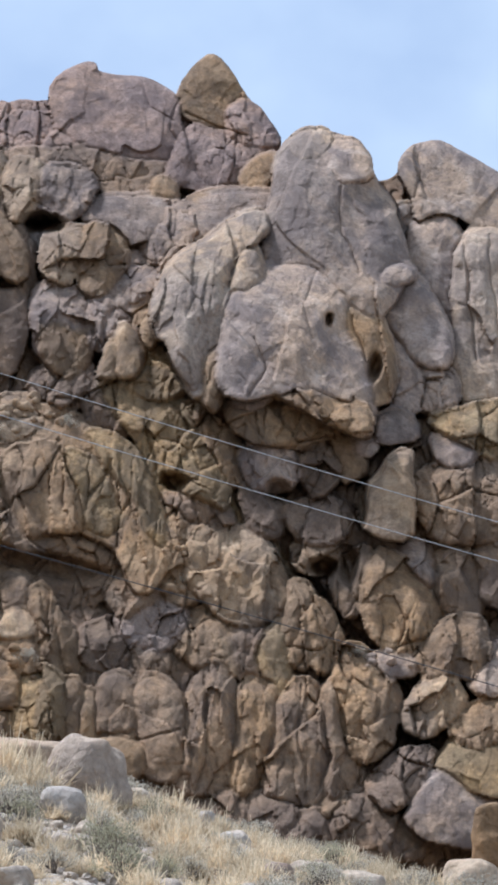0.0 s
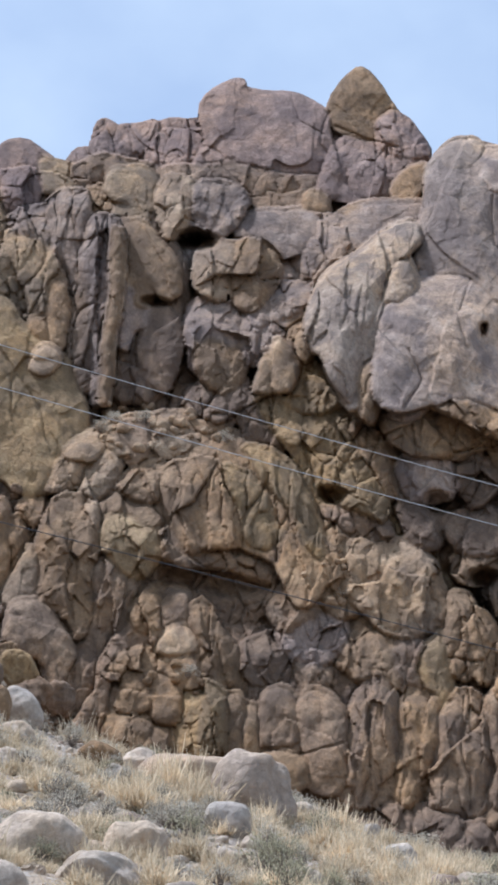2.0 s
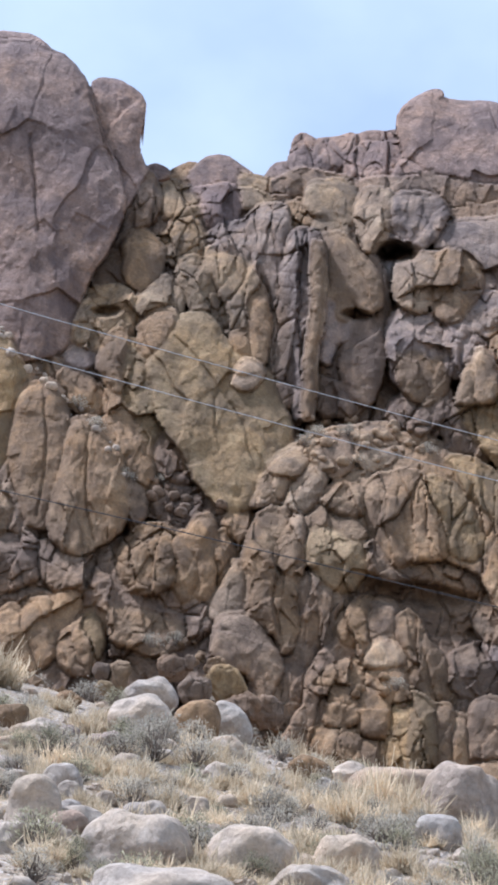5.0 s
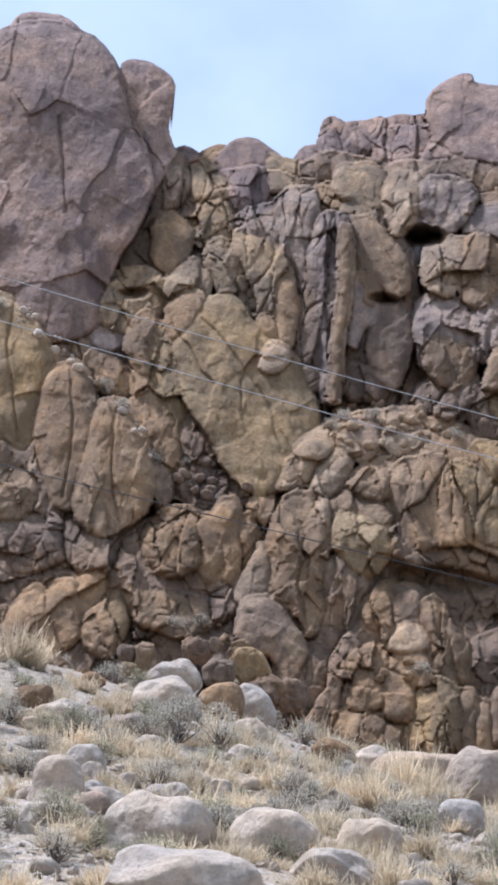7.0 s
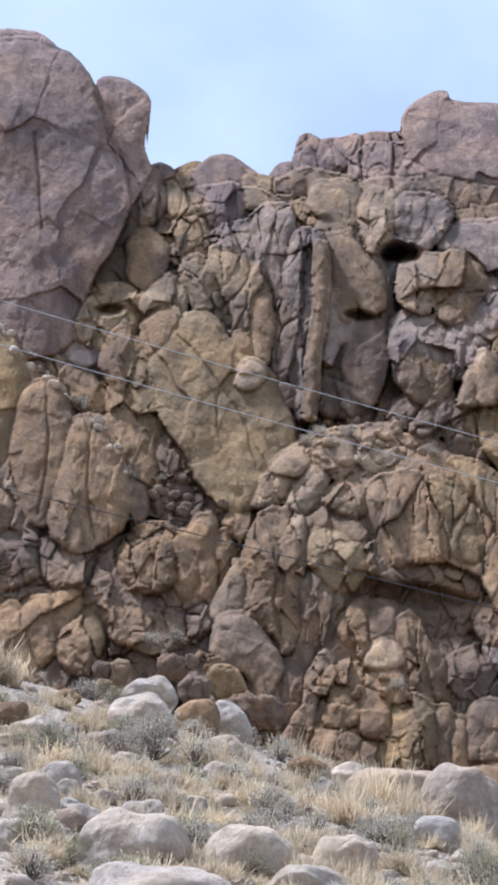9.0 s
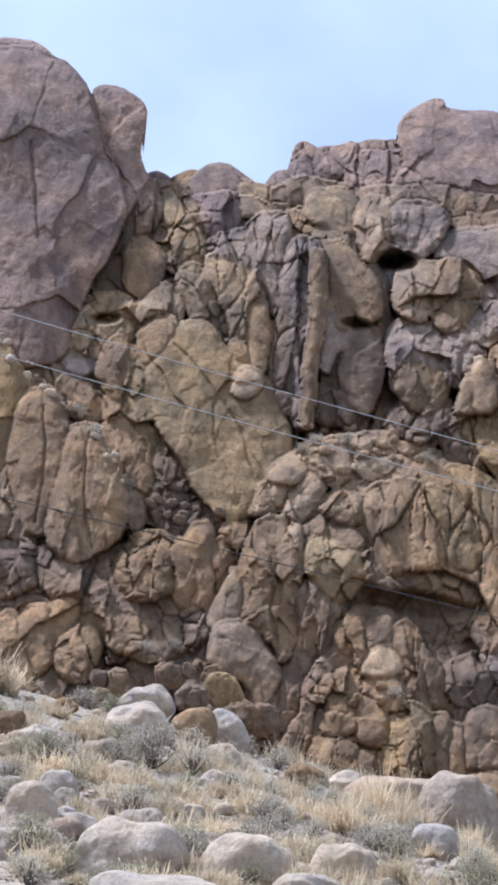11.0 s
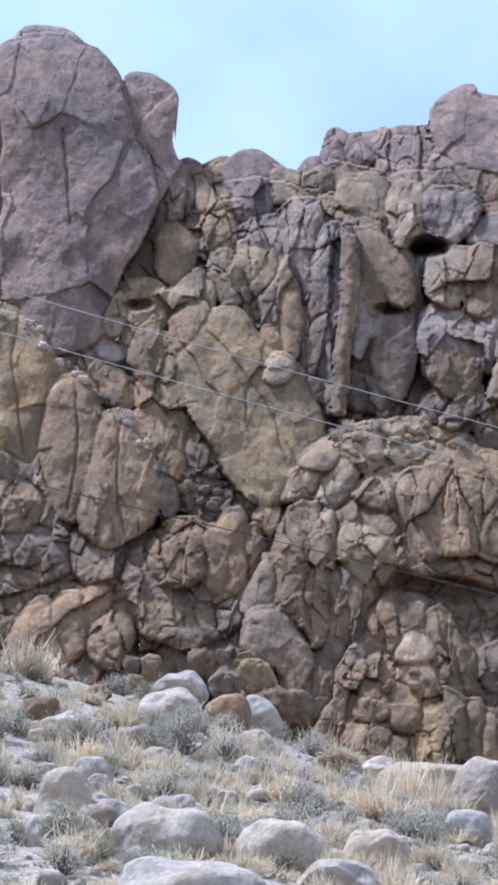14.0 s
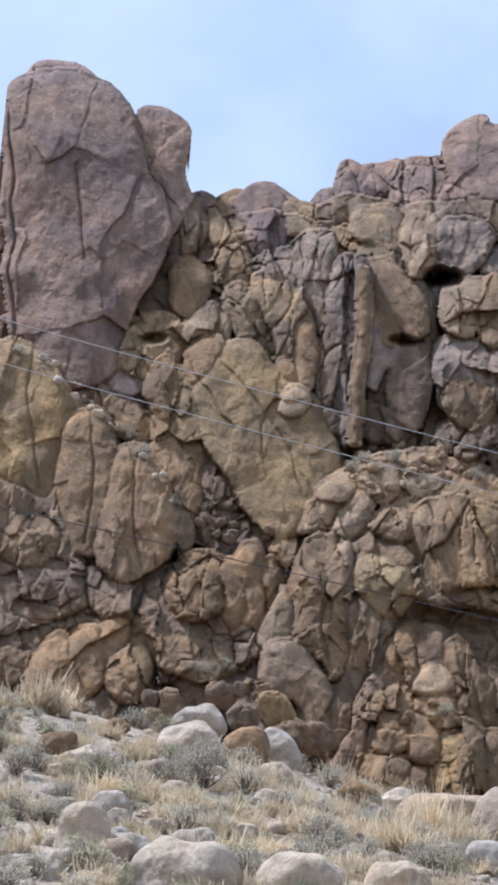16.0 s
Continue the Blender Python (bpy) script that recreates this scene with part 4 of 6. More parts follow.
face("s", "g", 78.2, 0.4, 0.3, 0.4, [(11.01, 23.58), (11.51, 23.96), (11.87, 23.63), (11.77, 23.16), (11.20, 23.18)])
face("s", "g", 78.5, 0.4, 0.36, 0.5, [(11.76, 24.26), (12.35, 24.66), (12.99, 24.35), (12.95, 23.80), (12.26, 23.55), (11.88, 23.76)])
face("k", "d", 77.0, 0.4, 0.36, 0.4, [(7.72, 21.53), (8.56, 21.52), (9.12, 20.89), (9.03, 20.05), (8.33, 20.27)])
face("k", "d", 77.0, 0.5, 0.36, 0.4, [(9.06, 20.85), (10.03, 21.30), (11.05, 21.13), (10.79, 20.25), (9.81, 19.94)])
face("k", "b", 76.4, 0.5, 0.3, 0.4, [(9.41, 19.83), (10.36, 20.01), (10.73, 19.32), (10.12, 18.93), (9.54, 19.19)])
face("s", "l", 76.7, 0.3, 0.3, 0.35, [(11.24, 21.38), (11.86, 22.31), (12.51, 22.89), (12.67, 22.24), (12.65, 21.21), (12.68, 20.35), (11.83, 20.42), (11.37, 20.73)])
face("s", "g", 78.2, 0.4, 0.3, 0.4, [(13.32, 23.84), (14.02, 23.91), (14.83, 23.54), (14.60, 23.14), (13.74, 23.12)])
face("k", "o", 78.9, 0.5, 0.42, 0.5, [(13.41, 24.56), (14.43, 25.01), (16.12, 25.29), (16.20, 23.70), (15.02, 23.67), (14.14, 24.21)])
face("k", "n", 77.6, 0.35, 0.48, 0.5, [(13.02, 22.60), (14.28, 23.15), (15.46, 22.98), (15.97, 22.66), (16.05, 21.32), (15.09, 20.68), (13.61, 20.66), (13.00, 21.46)])
face("k", "d", 76.6, 0.4, 0.36, 0.5, [(14.70, 20.38), (15.84, 21.04), (15.99, 18.46), (14.83, 18.83)])
face("k", "n", 76.4, 0.4, 0.36, 0.4, [(13.57, 20.25), (14.73, 20.28), (14.88, 18.40), (14.02, 18.15), (13.45, 19.06)])

formation("gully_crag", 13.1, 74.2, 10.6, "tan fractured granite crag beside a dark gully", "crag")
face("k", "d", 75.6, 0.7, 0.36, 0.5, [(9.87, 18.57), (11.21, 19.68), (13.51, 18.64), (15.70, 19.68), (16.34, 10.93), (12.76, 10.90), (11.11, 12.27), (12.54, 14.11), (13.03, 16.20)])
face("c", "n", 76.1, 0.4, 0.36, 0.4, [(10.53, 18.85), (10.99, 19.54), (11.45, 19.85), (11.75, 19.37), (11.42, 18.33), (11.11, 17.78), (10.65, 18.25)])
face("c", "b", 75.8, 0.4, 0.54, 0.6, [(11.32, 18.23), (11.68, 19.73), (12.22, 19.55), (12.88, 19.10), (13.42, 18.67), (13.67, 17.83), (13.01, 17.09), (12.24, 16.85), (11.56, 17.45)])
face("k", "g", 76.7, 0.5, 0.3, 0.4, [(12.16, 19.90), (12.97, 20.40), (13.54, 19.89), (13.59, 18.98), (12.87, 19.39)])
face("b", "n", 74.9, 0.4, 0.42, 0.4, [(12.68, 16.76), (13.29, 17.52), (13.74, 17.92), (14.54, 17.84), (14.81, 17.02), (14.51, 16.20), (13.69, 16.24), (13.07, 16.02)])
face("b", "l", 73.8, 0.5, 0.36, 0.4, [(12.36, 14.83), (12.73, 15.82), (13.64, 16.07), (14.04, 15.34), (13.43, 14.48), (12.63, 14.40)])
face("k", "g", 74.7, 0.5, 0.36, 0.4, [(14.36, 16.90), (15.63, 17.29), (15.72, 15.75), (14.43, 15.66)])
face("b", "b", 73.5, 0.5, 0.48, 0.5, [(13.62, 14.45), (14.24, 15.31), (15.45, 15.80), (15.55, 13.95), (14.16, 14.05)])
face("s", "o", 72.9, 0.5, 0.54, 0.7, [(13.25, 13.57), (13.73, 14.13), (14.33, 14.36), (15.40, 14.30), (15.48, 12.80), (14.26, 12.92), (13.64, 13.16)])
face("s", "g", 72.0, 0.6, 0.48, 0.6, [(12.53, 12.04), (12.88, 12.84), (13.46, 13.22), (14.24, 12.71), (14.94, 12.18), (14.93, 11.16), (12.98, 11.41), (12.45, 11.74)])
face("k", "d", 72.6, 0.6, 0.42, 0.5, [(11.34, 12.45), (11.78, 13.14), (12.34, 13.65), (12.93, 13.88), (13.18, 13.13), (12.71, 12.58), (12.00, 12.07)])
face("b", "d", 71.8, 0.8, 0.36, 0.4, [(10.48, 11.96), (11.10, 12.37), (12.30, 12.08), (12.69, 11.50), (12.54, 10.76), (10.93, 10.61), (10.37, 11.37)])
face("s", "g", 74.6, 0.6, 0.24, 0.3, [(11.53, 16.43), (12.35, 16.74), (12.87, 16.56), (12.50, 16.07), (11.73, 16.14)])

formation("spired_ridge", 7.1, 77.2, 13.5, "ochre granite ridge topped by small pale spires", "rock ridge")
face("k", "b", 76.0, 0.4, 0.36, 0.4, [(5.59, 20.29), (6.33, 19.97), (6.27, 18.76), (6.91, 17.78), (6.06, 17.61), (5.50, 18.99)])
face("k", "o", 78.2, 0.7, 0.36, 0.5, [(3.46, 24.49), (4.57, 25.78), (6.13, 24.93), (7.39, 23.71), (8.20, 21.78), (9.14, 20.21), (9.88, 19.12), (9.12, 18.38), (6.57, 19.76), (5.81, 21.01), (4.83, 22.91)])
face("s", "l", 79.3, 0.3, 0.3, 0.3, [(4.13, 25.30), (4.22, 26.07), (4.31, 26.55), (4.54, 26.28), (4.79, 25.70), (4.77, 25.02), (4.21, 24.96)])
face("s", "l", 79.2, 0.3, 0.27, 0.3, [(3.66, 25.04), (3.85, 25.82), (4.18, 25.90), (4.35, 24.98), (3.72, 24.80)])
face("s", "l", 80.1, 0.3, 0.18, 0.2, [(4.89, 26.50), (4.95, 27.14), (5.05, 27.19), (5.20, 26.96), (5.27, 26.40), (5.04, 26.16)])
face("k", "o", 79.5, 0.4, 0.48, 0.5, [(3.72, 25.03), (4.83, 26.00), (5.51, 25.88), (6.18, 24.79), (5.80, 24.51), (4.79, 24.57), (3.90, 24.81)])
face("b", "o", 78.2, 0.5, 0.54, 0.6, [(4.84, 24.20), (6.01, 24.44), (6.44, 23.61), (7.38, 22.19), (7.68, 20.98), (6.77, 21.22), (5.89, 21.96), (5.12, 22.91)])
face("k", "b", 78.4, 0.5, 0.42, 0.4, [(6.36, 24.01), (7.05, 24.11), (7.82, 23.14), (8.09, 22.25), (7.58, 21.69), (6.97, 22.67)])
face("b", "d", 77.2, 0.5, 0.42, 0.4, [(5.58, 21.34), (6.49, 21.37), (7.57, 20.80), (7.78, 20.26), (6.43, 20.20), (5.87, 20.74)])
face("k", "l", 75.9, 0.5, 0.36, 0.5, [(6.00, 19.28), (6.63, 20.00), (7.44, 19.78), (8.21, 20.02), (8.68, 19.48), (9.15, 18.72), (9.08, 17.69), (8.28, 17.26), (7.47, 17.52), (6.56, 18.22)])
face("c", "b", 75.6, 0.4, 0.3, 0.3, [(8.67, 19.18), (9.06, 18.84), (9.26, 17.87), (9.01, 17.43), (8.52, 18.05)])
face("c", "b", 75.0, 0.35, 0.36, 0.4, [(9.12, 17.51), (9.32, 18.42), (9.72, 18.31), (9.99, 17.35), (9.86, 15.99), (9.31, 16.09)])
face("c", "b", 74.7, 0.35, 0.36, 0.4, [(9.74, 17.84), (10.27, 17.67), (10.68, 16.90), (10.77, 15.91), (10.08, 15.96), (9.86, 16.94)])
face("k", "b", 73.8, 0.4, 0.54, 0.6, [(10.53, 15.72), (10.68, 16.45), (11.14, 16.49), (11.99, 15.78), (12.24, 14.85), (12.00, 13.73), (11.35, 13.48), (10.81, 14.25)])

formation("jointed_columns", 7.5, 73.4, 10.5, "tan granite cliff foot split into upright columns", "cliff foot")
# dark backing of the columns: dark rock plus painted shade in the gaps
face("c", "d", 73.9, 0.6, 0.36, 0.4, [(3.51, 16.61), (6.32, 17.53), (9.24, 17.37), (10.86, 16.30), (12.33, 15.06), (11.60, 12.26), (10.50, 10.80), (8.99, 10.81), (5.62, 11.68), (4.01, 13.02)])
face("k", "g", 75.1, 0.5, 0.42, 0.5, [(4.55, 17.21), (5.18, 17.81), (6.12, 17.63), (6.55, 16.86), (5.95, 16.11), (4.79, 16.30)])
face("b", "d", 74.6, 0.6, 0.36, 0.4, [(3.52, 16.38), (4.47, 16.73), (5.19, 16.00), (4.93, 15.29), (3.76, 15.48)])
face("k", "n", 74.5, 0.5, 0.3, 0.4, [(5.09, 16.21), (5.85, 16.51), (6.11, 15.92), (5.83, 15.37), (5.16, 15.45)])
face("k", "b", 74.9, 0.5, 0.42, 0.4, [(6.23, 17.19), (7.52, 17.42), (8.23, 16.84), (8.00, 15.66), (6.89, 15.70), (6.15, 16.40)])
face("k", "d", 74.7, 0.4, 0.36, 0.4, [(7.50, 16.97), (8.43, 17.32), (9.01, 16.41), (8.78, 15.24), (7.92, 15.61)])
face("s", "n", 73.4, 0.3, 0.42, 0.4, [(4.20, 14.25), (4.39, 14.93), (4.75, 15.07), (5.20, 14.71), (5.29, 13.76), (4.68, 13.40), (4.27, 13.51)])
face("s", "n", 73.2, 0.3, 0.48, 0.5, [(5.15, 14.61), (5.48, 15.11), (6.02, 14.94), (6.43, 14.20), (6.57, 12.51), (5.50, 12.40), (5.32, 13.58)])
face("s", "b", 72.5, 0.3, 0.36, 0.35, [(4.24, 13.07), (4.83, 13.43), (5.42, 13.09), (5.42, 12.27), (4.72, 12.20), (4.36, 12.64)])
face("c", "n", 73.2, 0.3, 0.48, 0.5, [(6.42, 14.29), (6.75, 15.14), (7.33, 15.46), (7.79, 14.79), (7.95, 13.90), (7.81, 12.15), (6.54, 12.03), (6.37, 13.09)])
face("c", "b", 73.1, 0.35, 0.42, 0.4, [(7.87, 13.82), (7.93, 15.24), (8.55, 15.03), (9.10, 14.45), (8.90, 13.32), (8.33, 12.19), (7.72, 12.31)])
face("c", "n", 73.0, 0.3, 0.48, 0.45, [(9.01, 14.37), (9.21, 15.16), (9.88, 15.30), (10.28, 14.56), (10.33, 12.08), (9.53, 12.00), (8.73, 12.25), (8.83, 13.30)])
face("c", "n", 73.1, 0.3, 0.42, 0.4, [(10.14, 14.65), (10.48, 15.65), (10.84, 14.17), (11.30, 13.41), (10.75, 12.31), (10.34, 12.12)])
face("s", "o", 74.4, 0.35, 0.3, 0.35, [(8.42, 16.54), (9.02, 17.17), (9.32, 15.92), (9.23, 15.08), (8.75, 15.34)])
face("k", "d", 71.8, 0.5, 0.36, 0.4, [(8.00, 11.72), (8.76, 12.15), (9.42, 11.77), (9.25, 10.74), (8.37, 10.80)])
face("k", "d", 71.8, 0.5, 0.36, 0.4, [(6.53, 11.87), (7.59, 12.03), (8.26, 11.52), (8.05, 10.77), (6.74, 11.08)])
face("s", "b", 71.9, 0.4, 0.24, 0.3, [(10.09, 11.79), (10.53, 12.29), (10.91, 11.93), (10.78, 11.42), (10.28, 11.23)])
face("b", "d", 71.5, 0.5, 0.3, 0.3, [(9.16, 11.36), (10.06, 11.80), (10.45, 11.11), (10.10, 10.50), (9.08, 10.49)])

formation("domed_crag", 1.0, 76.8, 13.9, "tan weathered granite dome crowned with pale rubble", "crag")
face("b", "n", 76.2, 0.4, 0.3, 0.4, [(1.24, 19.72), (2.26, 19.47), (3.50, 19.67), (4.45, 19.38), (5.05, 18.46), (4.03, 18.55), (2.92, 18.87), (1.99, 18.73), (1.35, 19.00)])
face("k", "n", 75.4, 0.4, 0.3, 0.4, [(4.75, 18.58), (5.53, 18.32), (5.88, 17.40), (5.30, 16.58), (4.51, 17.15), (4.32, 17.92)])
face("k", "b", 76.9, 0.5, 0.36, 0.4, [(-0.88, 20.72), (-0.18, 21.04), (0.62, 20.94), (1.38, 20.14), (0.69, 19.85), (-0.42, 19.77)])
face("f", "b", 77.3, 0.6, 0.66, 1.2, [(2.58, 23.09), (3.07, 23.03), (4.05, 22.60), (4.89, 21.83), (5.44, 21.01), (5.84, 19.89), (5.92, 18.70), (5.38, 18.14), (4.81, 18.78), (4.36, 19.56), (3.56, 19.83), (2.91, 20.11), (2.15, 19.41), (1.32, 20.00), (0.56, 20.93), (0.19, 21.73), (0.84, 22.61), (1.78, 23.04)])
face("f", "o", 76.9, 0.5, 0.42, 0.4, [(3.32, 22.67), (4.36, 22.34), (5.23, 21.42), (5.83, 19.96), (5.90, 18.51), (5.28, 19.53), (4.75, 20.80), (3.90, 21.88)])
face("r", "l", 78.6, 0.7, 0.42, 0.5, [(-0.84, 22.98), (-0.16, 23.50), (0.81, 23.74), (1.79, 23.77), (2.78, 23.53), (2.61, 22.57), (1.21, 22.48), (-0.08, 22.36)])
face("s", "l", 78.0, 0.4, 0.36, 0.4, [(-1.64, 22.12), (-1.25, 22.75), (-0.59, 22.97), (-0.40, 22.58), (-0.88, 22.01), (-1.39, 21.97)])
face("k", "l", 77.4, 0.4, 0.36, 0.4, [(-2.00, 21.11), (-1.67, 21.81), (-1.17, 22.01), (-1.03, 21.38), (-1.45, 20.90), (-1.95, 20.79)])
face("b", "l", 77.4, 0.4, 0.36, 0.4, [(-1.09, 20.84), (-0.86, 21.75), (-0.40, 22.48), (-0.12, 22.14), (-0.16, 21.24), (-0.49, 20.89), (-0.98, 20.69)])
face("s", "n", 78.1, 0.35, 0.36, 0.4, [(-0.31, 22.74), (0.01, 23.29), (0.58, 23.24), (0.76, 22.52), (0.25, 22.11), (-0.20, 22.25)])
face("k", "b", 77.3, 0.4, 0.36, 0.4, [(-0.09, 21.22), (0.41, 21.85), (1.24, 21.90), (1.46, 21.19), (1.11, 20.81), (0.28, 20.91)])
face("s", "b", 79.2, 0.5, 0.36, 0.5, [(1.44, 23.33), (1.94, 24.33), (2.47, 24.45), (2.84, 24.01), (2.70, 23.42)])
face("s", "d", 79.6, 0.4, 0.3, 0.4, [(2.58, 24.59), (3.08, 25.04), (3.46, 24.77), (3.51, 24.10), (2.78, 23.88)])
face("k", "d", 79.2, 0.4, 0.42, 0.5, [(3.38, 24.70), (3.89, 25.06), (4.44, 24.81), (4.66, 23.76), (4.54, 22.87), (3.84, 22.82), (3.43, 23.64)])
face("c", "b", 76.6, 0.35, 0.36, 0.4, [(1.17, 21.65), (2.45, 21.97), (3.17, 21.00), (3.59, 19.67), (2.74, 19.61), (2.13, 19.21), (1.59, 19.89), (1.22, 20.84)])
face("f", "o", 76.7, 0.35, 0.36, 0.4, [(2.75, 21.79), (3.74, 21.59), (4.48, 20.47), (4.54, 19.60), (3.52, 19.82), (2.95, 20.98)])
# recess under the dome, its shade painted as dark brown
face("b", "d", 76.3, 0.3, 0.18, 0.3, [(0.47, 18.01), (1.14, 19.82), (2.08, 19.88), (3.48, 20.14), (4.76, 19.58), (5.63, 17.89), (4.27, 17.00), (3.01, 17.23), (2.04, 17.96), (1.44, 17.60)])
face("k", "b", 75.7, 0.3, 0.54, 0.55, [(-2.09, 17.45), (-2.04, 19.42), (-1.55, 20.24), (-0.94, 20.37), (-0.54, 19.72), (-0.48, 18.92), (-0.59, 17.93), (-0.20, 17.29), (-0.63, 16.29), (-1.33, 17.03), (-1.74, 17.00)])
face("s", "l", 76.3, 0.35, 0.36, 0.45, [(-1.57, 19.57), (-1.33, 20.33), (-0.86, 20.44), (-0.62, 19.86), (-0.65, 19.21), (-1.36, 19.16)])
face("c", "l", 76.0, 0.35, 0.3, 0.3, [(-2.19, 18.81), (-1.99, 19.72), (-1.67, 19.58), (-1.56, 18.73), (-2.01, 17.87)])
face("s", "l", 75.3, 0.35, 0.3, 0.35, [(-2.94, 17.15), (-2.51, 18.41), (-2.19, 18.75), (-2.05, 17.93), (-2.08, 17.21), (-2.56, 17.02)])
face("k", "o", 76.2, 0.3, 0.48, 0.5, [(-0.38, 19.79), (0.33, 20.25), (0.97, 19.98), (1.44, 19.49), (1.24, 18.93), (0.72, 18.23), (0.12, 18.66), (-0.35, 19.14)])
face("c", "n", 75.1, 0.25, 0.42, 0.35, [(-0.55, 18.72), (0.11, 18.48), (0.71, 18.02), (0.57, 16.91), (0.00, 15.94), (-0.70, 14.56), (-0.97, 15.87), (-0.57, 17.15)])
face("s", "n", 74.2, 0.35, 0.54, 0.7, [(-2.67, 16.01), (-2.59, 16.76), (-2.16, 17.02), (-1.58, 16.75), (-0.99, 16.07), (-0.83, 14.95), (-1.11, 14.38), (-1.67, 15.50), (-2.29, 15.73)])
face("c", "d", 73.9, 0.35, 0.42, 0.4, [(-1.66, 15.35), (-1.15, 15.69), (-0.48, 15.74), (-0.14, 15.15), (-0.66, 13.91), (-1.27, 14.17)])

formation("hollowed_crag", 2.2, 74.0, 12.2, "tan blocky crag under a dark overhanging hollow", "crag")
face("k", "d", 74.3, 0.6, 0.36, 0.4, [(-0.96, 13.95), (0.47, 17.42), (1.98, 17.68), (3.25, 16.53), (4.73, 17.25), (6.09, 17.35), (6.32, 12.20), (4.08, 12.20), (1.68, 12.48), (0.14, 13.27)])
face("k", "b", 75.2, 0.4, 0.36, 0.4, [(0.58, 17.40), (1.08, 17.84), (2.01, 17.75), (2.33, 16.93), (1.47, 16.53), (0.55, 16.77)])
face("s", "n", 75.2, 0.35, 0.36, 0.45, [(1.32, 17.14), (1.48, 17.64), (1.84, 17.90), (2.12, 17.73), (2.26, 16.74), (1.43, 16.68)])
face("c", "b", 74.6, 0.3, 0.36, 0.35, [(2.20, 17.23), (2.61, 17.43), (2.99, 16.57), (3.41, 14.97), (3.04, 15.10), (2.51, 16.02)])
face("c", "b", 74.4, 0.3, 0.3, 0.3, [(2.73, 17.07), (3.18, 16.58), (3.75, 15.21), (3.55, 14.80), (3.01, 16.01)])
face("s", "l", 74.4, 0.35, 0.36, 0.5, [(1.34, 16.13), (1.66, 16.60), (2.04, 16.70), (2.40, 16.45), (2.42, 16.06), (1.45, 15.91)])
face("s", "b", 74.0, 0.3, 0.3, 0.35, [(1.50, 15.86), (2.29, 16.04), (2.61, 15.06), (1.98, 14.80), (1.45, 15.40)])
face("b", "b", 74.3, 0.5, 0.36, 0.3, [(-0.36, 15.30), (-0.03, 15.85), (0.84, 16.40), (1.51, 15.80), (1.40, 15.12), (0.31, 15.17)])
face("s", "b", 73.6, 0.35, 0.36, 0.4, [(0.34, 14.16), (0.41, 14.71), (0.60, 15.18), (1.12, 15.21), (1.43, 14.60), (0.96, 14.18)])
face("s", "b", 73.6, 0.35, 0.36, 0.4, [(1.25, 14.98), (1.49, 15.32), (1.90, 15.12), (2.13, 13.99), (1.39, 14.06)])
face("k", "o", 73.3, 0.3, 0.48, 0.5, [(1.99, 14.68), (2.24, 15.09), (2.84, 14.98), (3.20, 14.67), (3.42, 13.43), (2.51, 12.83), (2.05, 13.63)])
face("s", "b", 73.1, 0.3, 0.3, 0.3, [(3.19, 14.61), (3.69, 14.70), (3.78, 13.10), (3.43, 12.87)])
face("s", "b", 73.1, 0.3, 0.3, 0.3, [(3.71, 14.49), (4.14, 14.40), (4.28, 12.98), (3.80, 12.89)])
face("k", "b", 73.0, 0.4, 0.42, 0.4, [(0.14, 13.90), (1.39, 14.15), (2.04, 13.94), (2.28, 12.54), (1.34, 12.62), (0.16, 13.51)])

formation("leaning_slab", -5.3, 79.3, 20.2, "broad ochre granite slab leaning against the wall", "rock slab")
face("k", "b", 79.2, 0.5, 0.36, 0.5, [(-8.56, 25.29), (-7.88, 25.16), (-6.83, 24.55), (-6.30, 23.21), (-7.09, 23.67), (-7.95, 24.12)])
face("k", "d", 79.6, 0.6, 0.36, 0.5, [(-7.94, 25.46), (-6.83, 26.23), (-5.06, 27.06), (-3.01, 26.50), (-1.37, 24.52), (-0.92, 22.83), (-1.95, 21.06), (-5.21, 20.67), (-6.18, 22.47)])
face("s", "o", 79.0, 0.55, 0.39, 0.6, [(-5.35, 25.38), (-4.90, 26.39), (-4.52, 26.80), (-3.85, 26.81), (-3.17, 25.95), (-2.23, 25.49), (-1.46, 24.34), (-1.04, 23.11), (-1.65, 22.39), (-1.89, 21.16), (-2.60, 21.07), (-3.63, 21.71), (-4.07, 22.73), (-4.78, 23.36), (-5.10, 24.37)])
face("s", "b", 80.2, 0.4, 0.36, 0.5, [(-5.74, 26.43), (-5.69, 27.03), (-5.36, 27.37), (-4.93, 27.30), (-4.84, 26.91), (-5.08, 26.33), (-5.53, 25.91)])
face("s", "l", 79.3, 0.4, 0.24, 0.3, [(-2.94, 25.22), (-2.69, 25.62), (-2.27, 25.62), (-2.12, 25.25), (-2.44, 24.91), (-2.84, 24.95)])
face("s", "b", 80.4, 0.4, 0.21, 0.3, [(-4.81, 26.98), (-4.51, 27.25), (-4.06, 27.24), (-3.82, 26.87), (-4.30, 26.69)])
face("k", "b", 79.7, 0.4, 0.36, 0.4, [(-6.91, 25.49), (-6.68, 26.31), (-6.27, 26.43), (-5.99, 25.62), (-6.01, 24.68), (-6.57, 24.64)])
face("k", "o", 79.2, 0.4, 0.42, 0.5, [(-6.21, 24.69), (-6.11, 25.84), (-5.58, 25.88), (-5.07, 24.84), (-4.87, 23.41), (-5.19, 22.67), (-5.77, 23.35)])
face("k", "b", 78.4, 0.4, 0.42, 0.5, [(-6.64, 24.08), (-5.94, 24.23), (-5.31, 23.22), (-4.87, 22.01), (-5.36, 21.27), (-6.14, 22.42)])
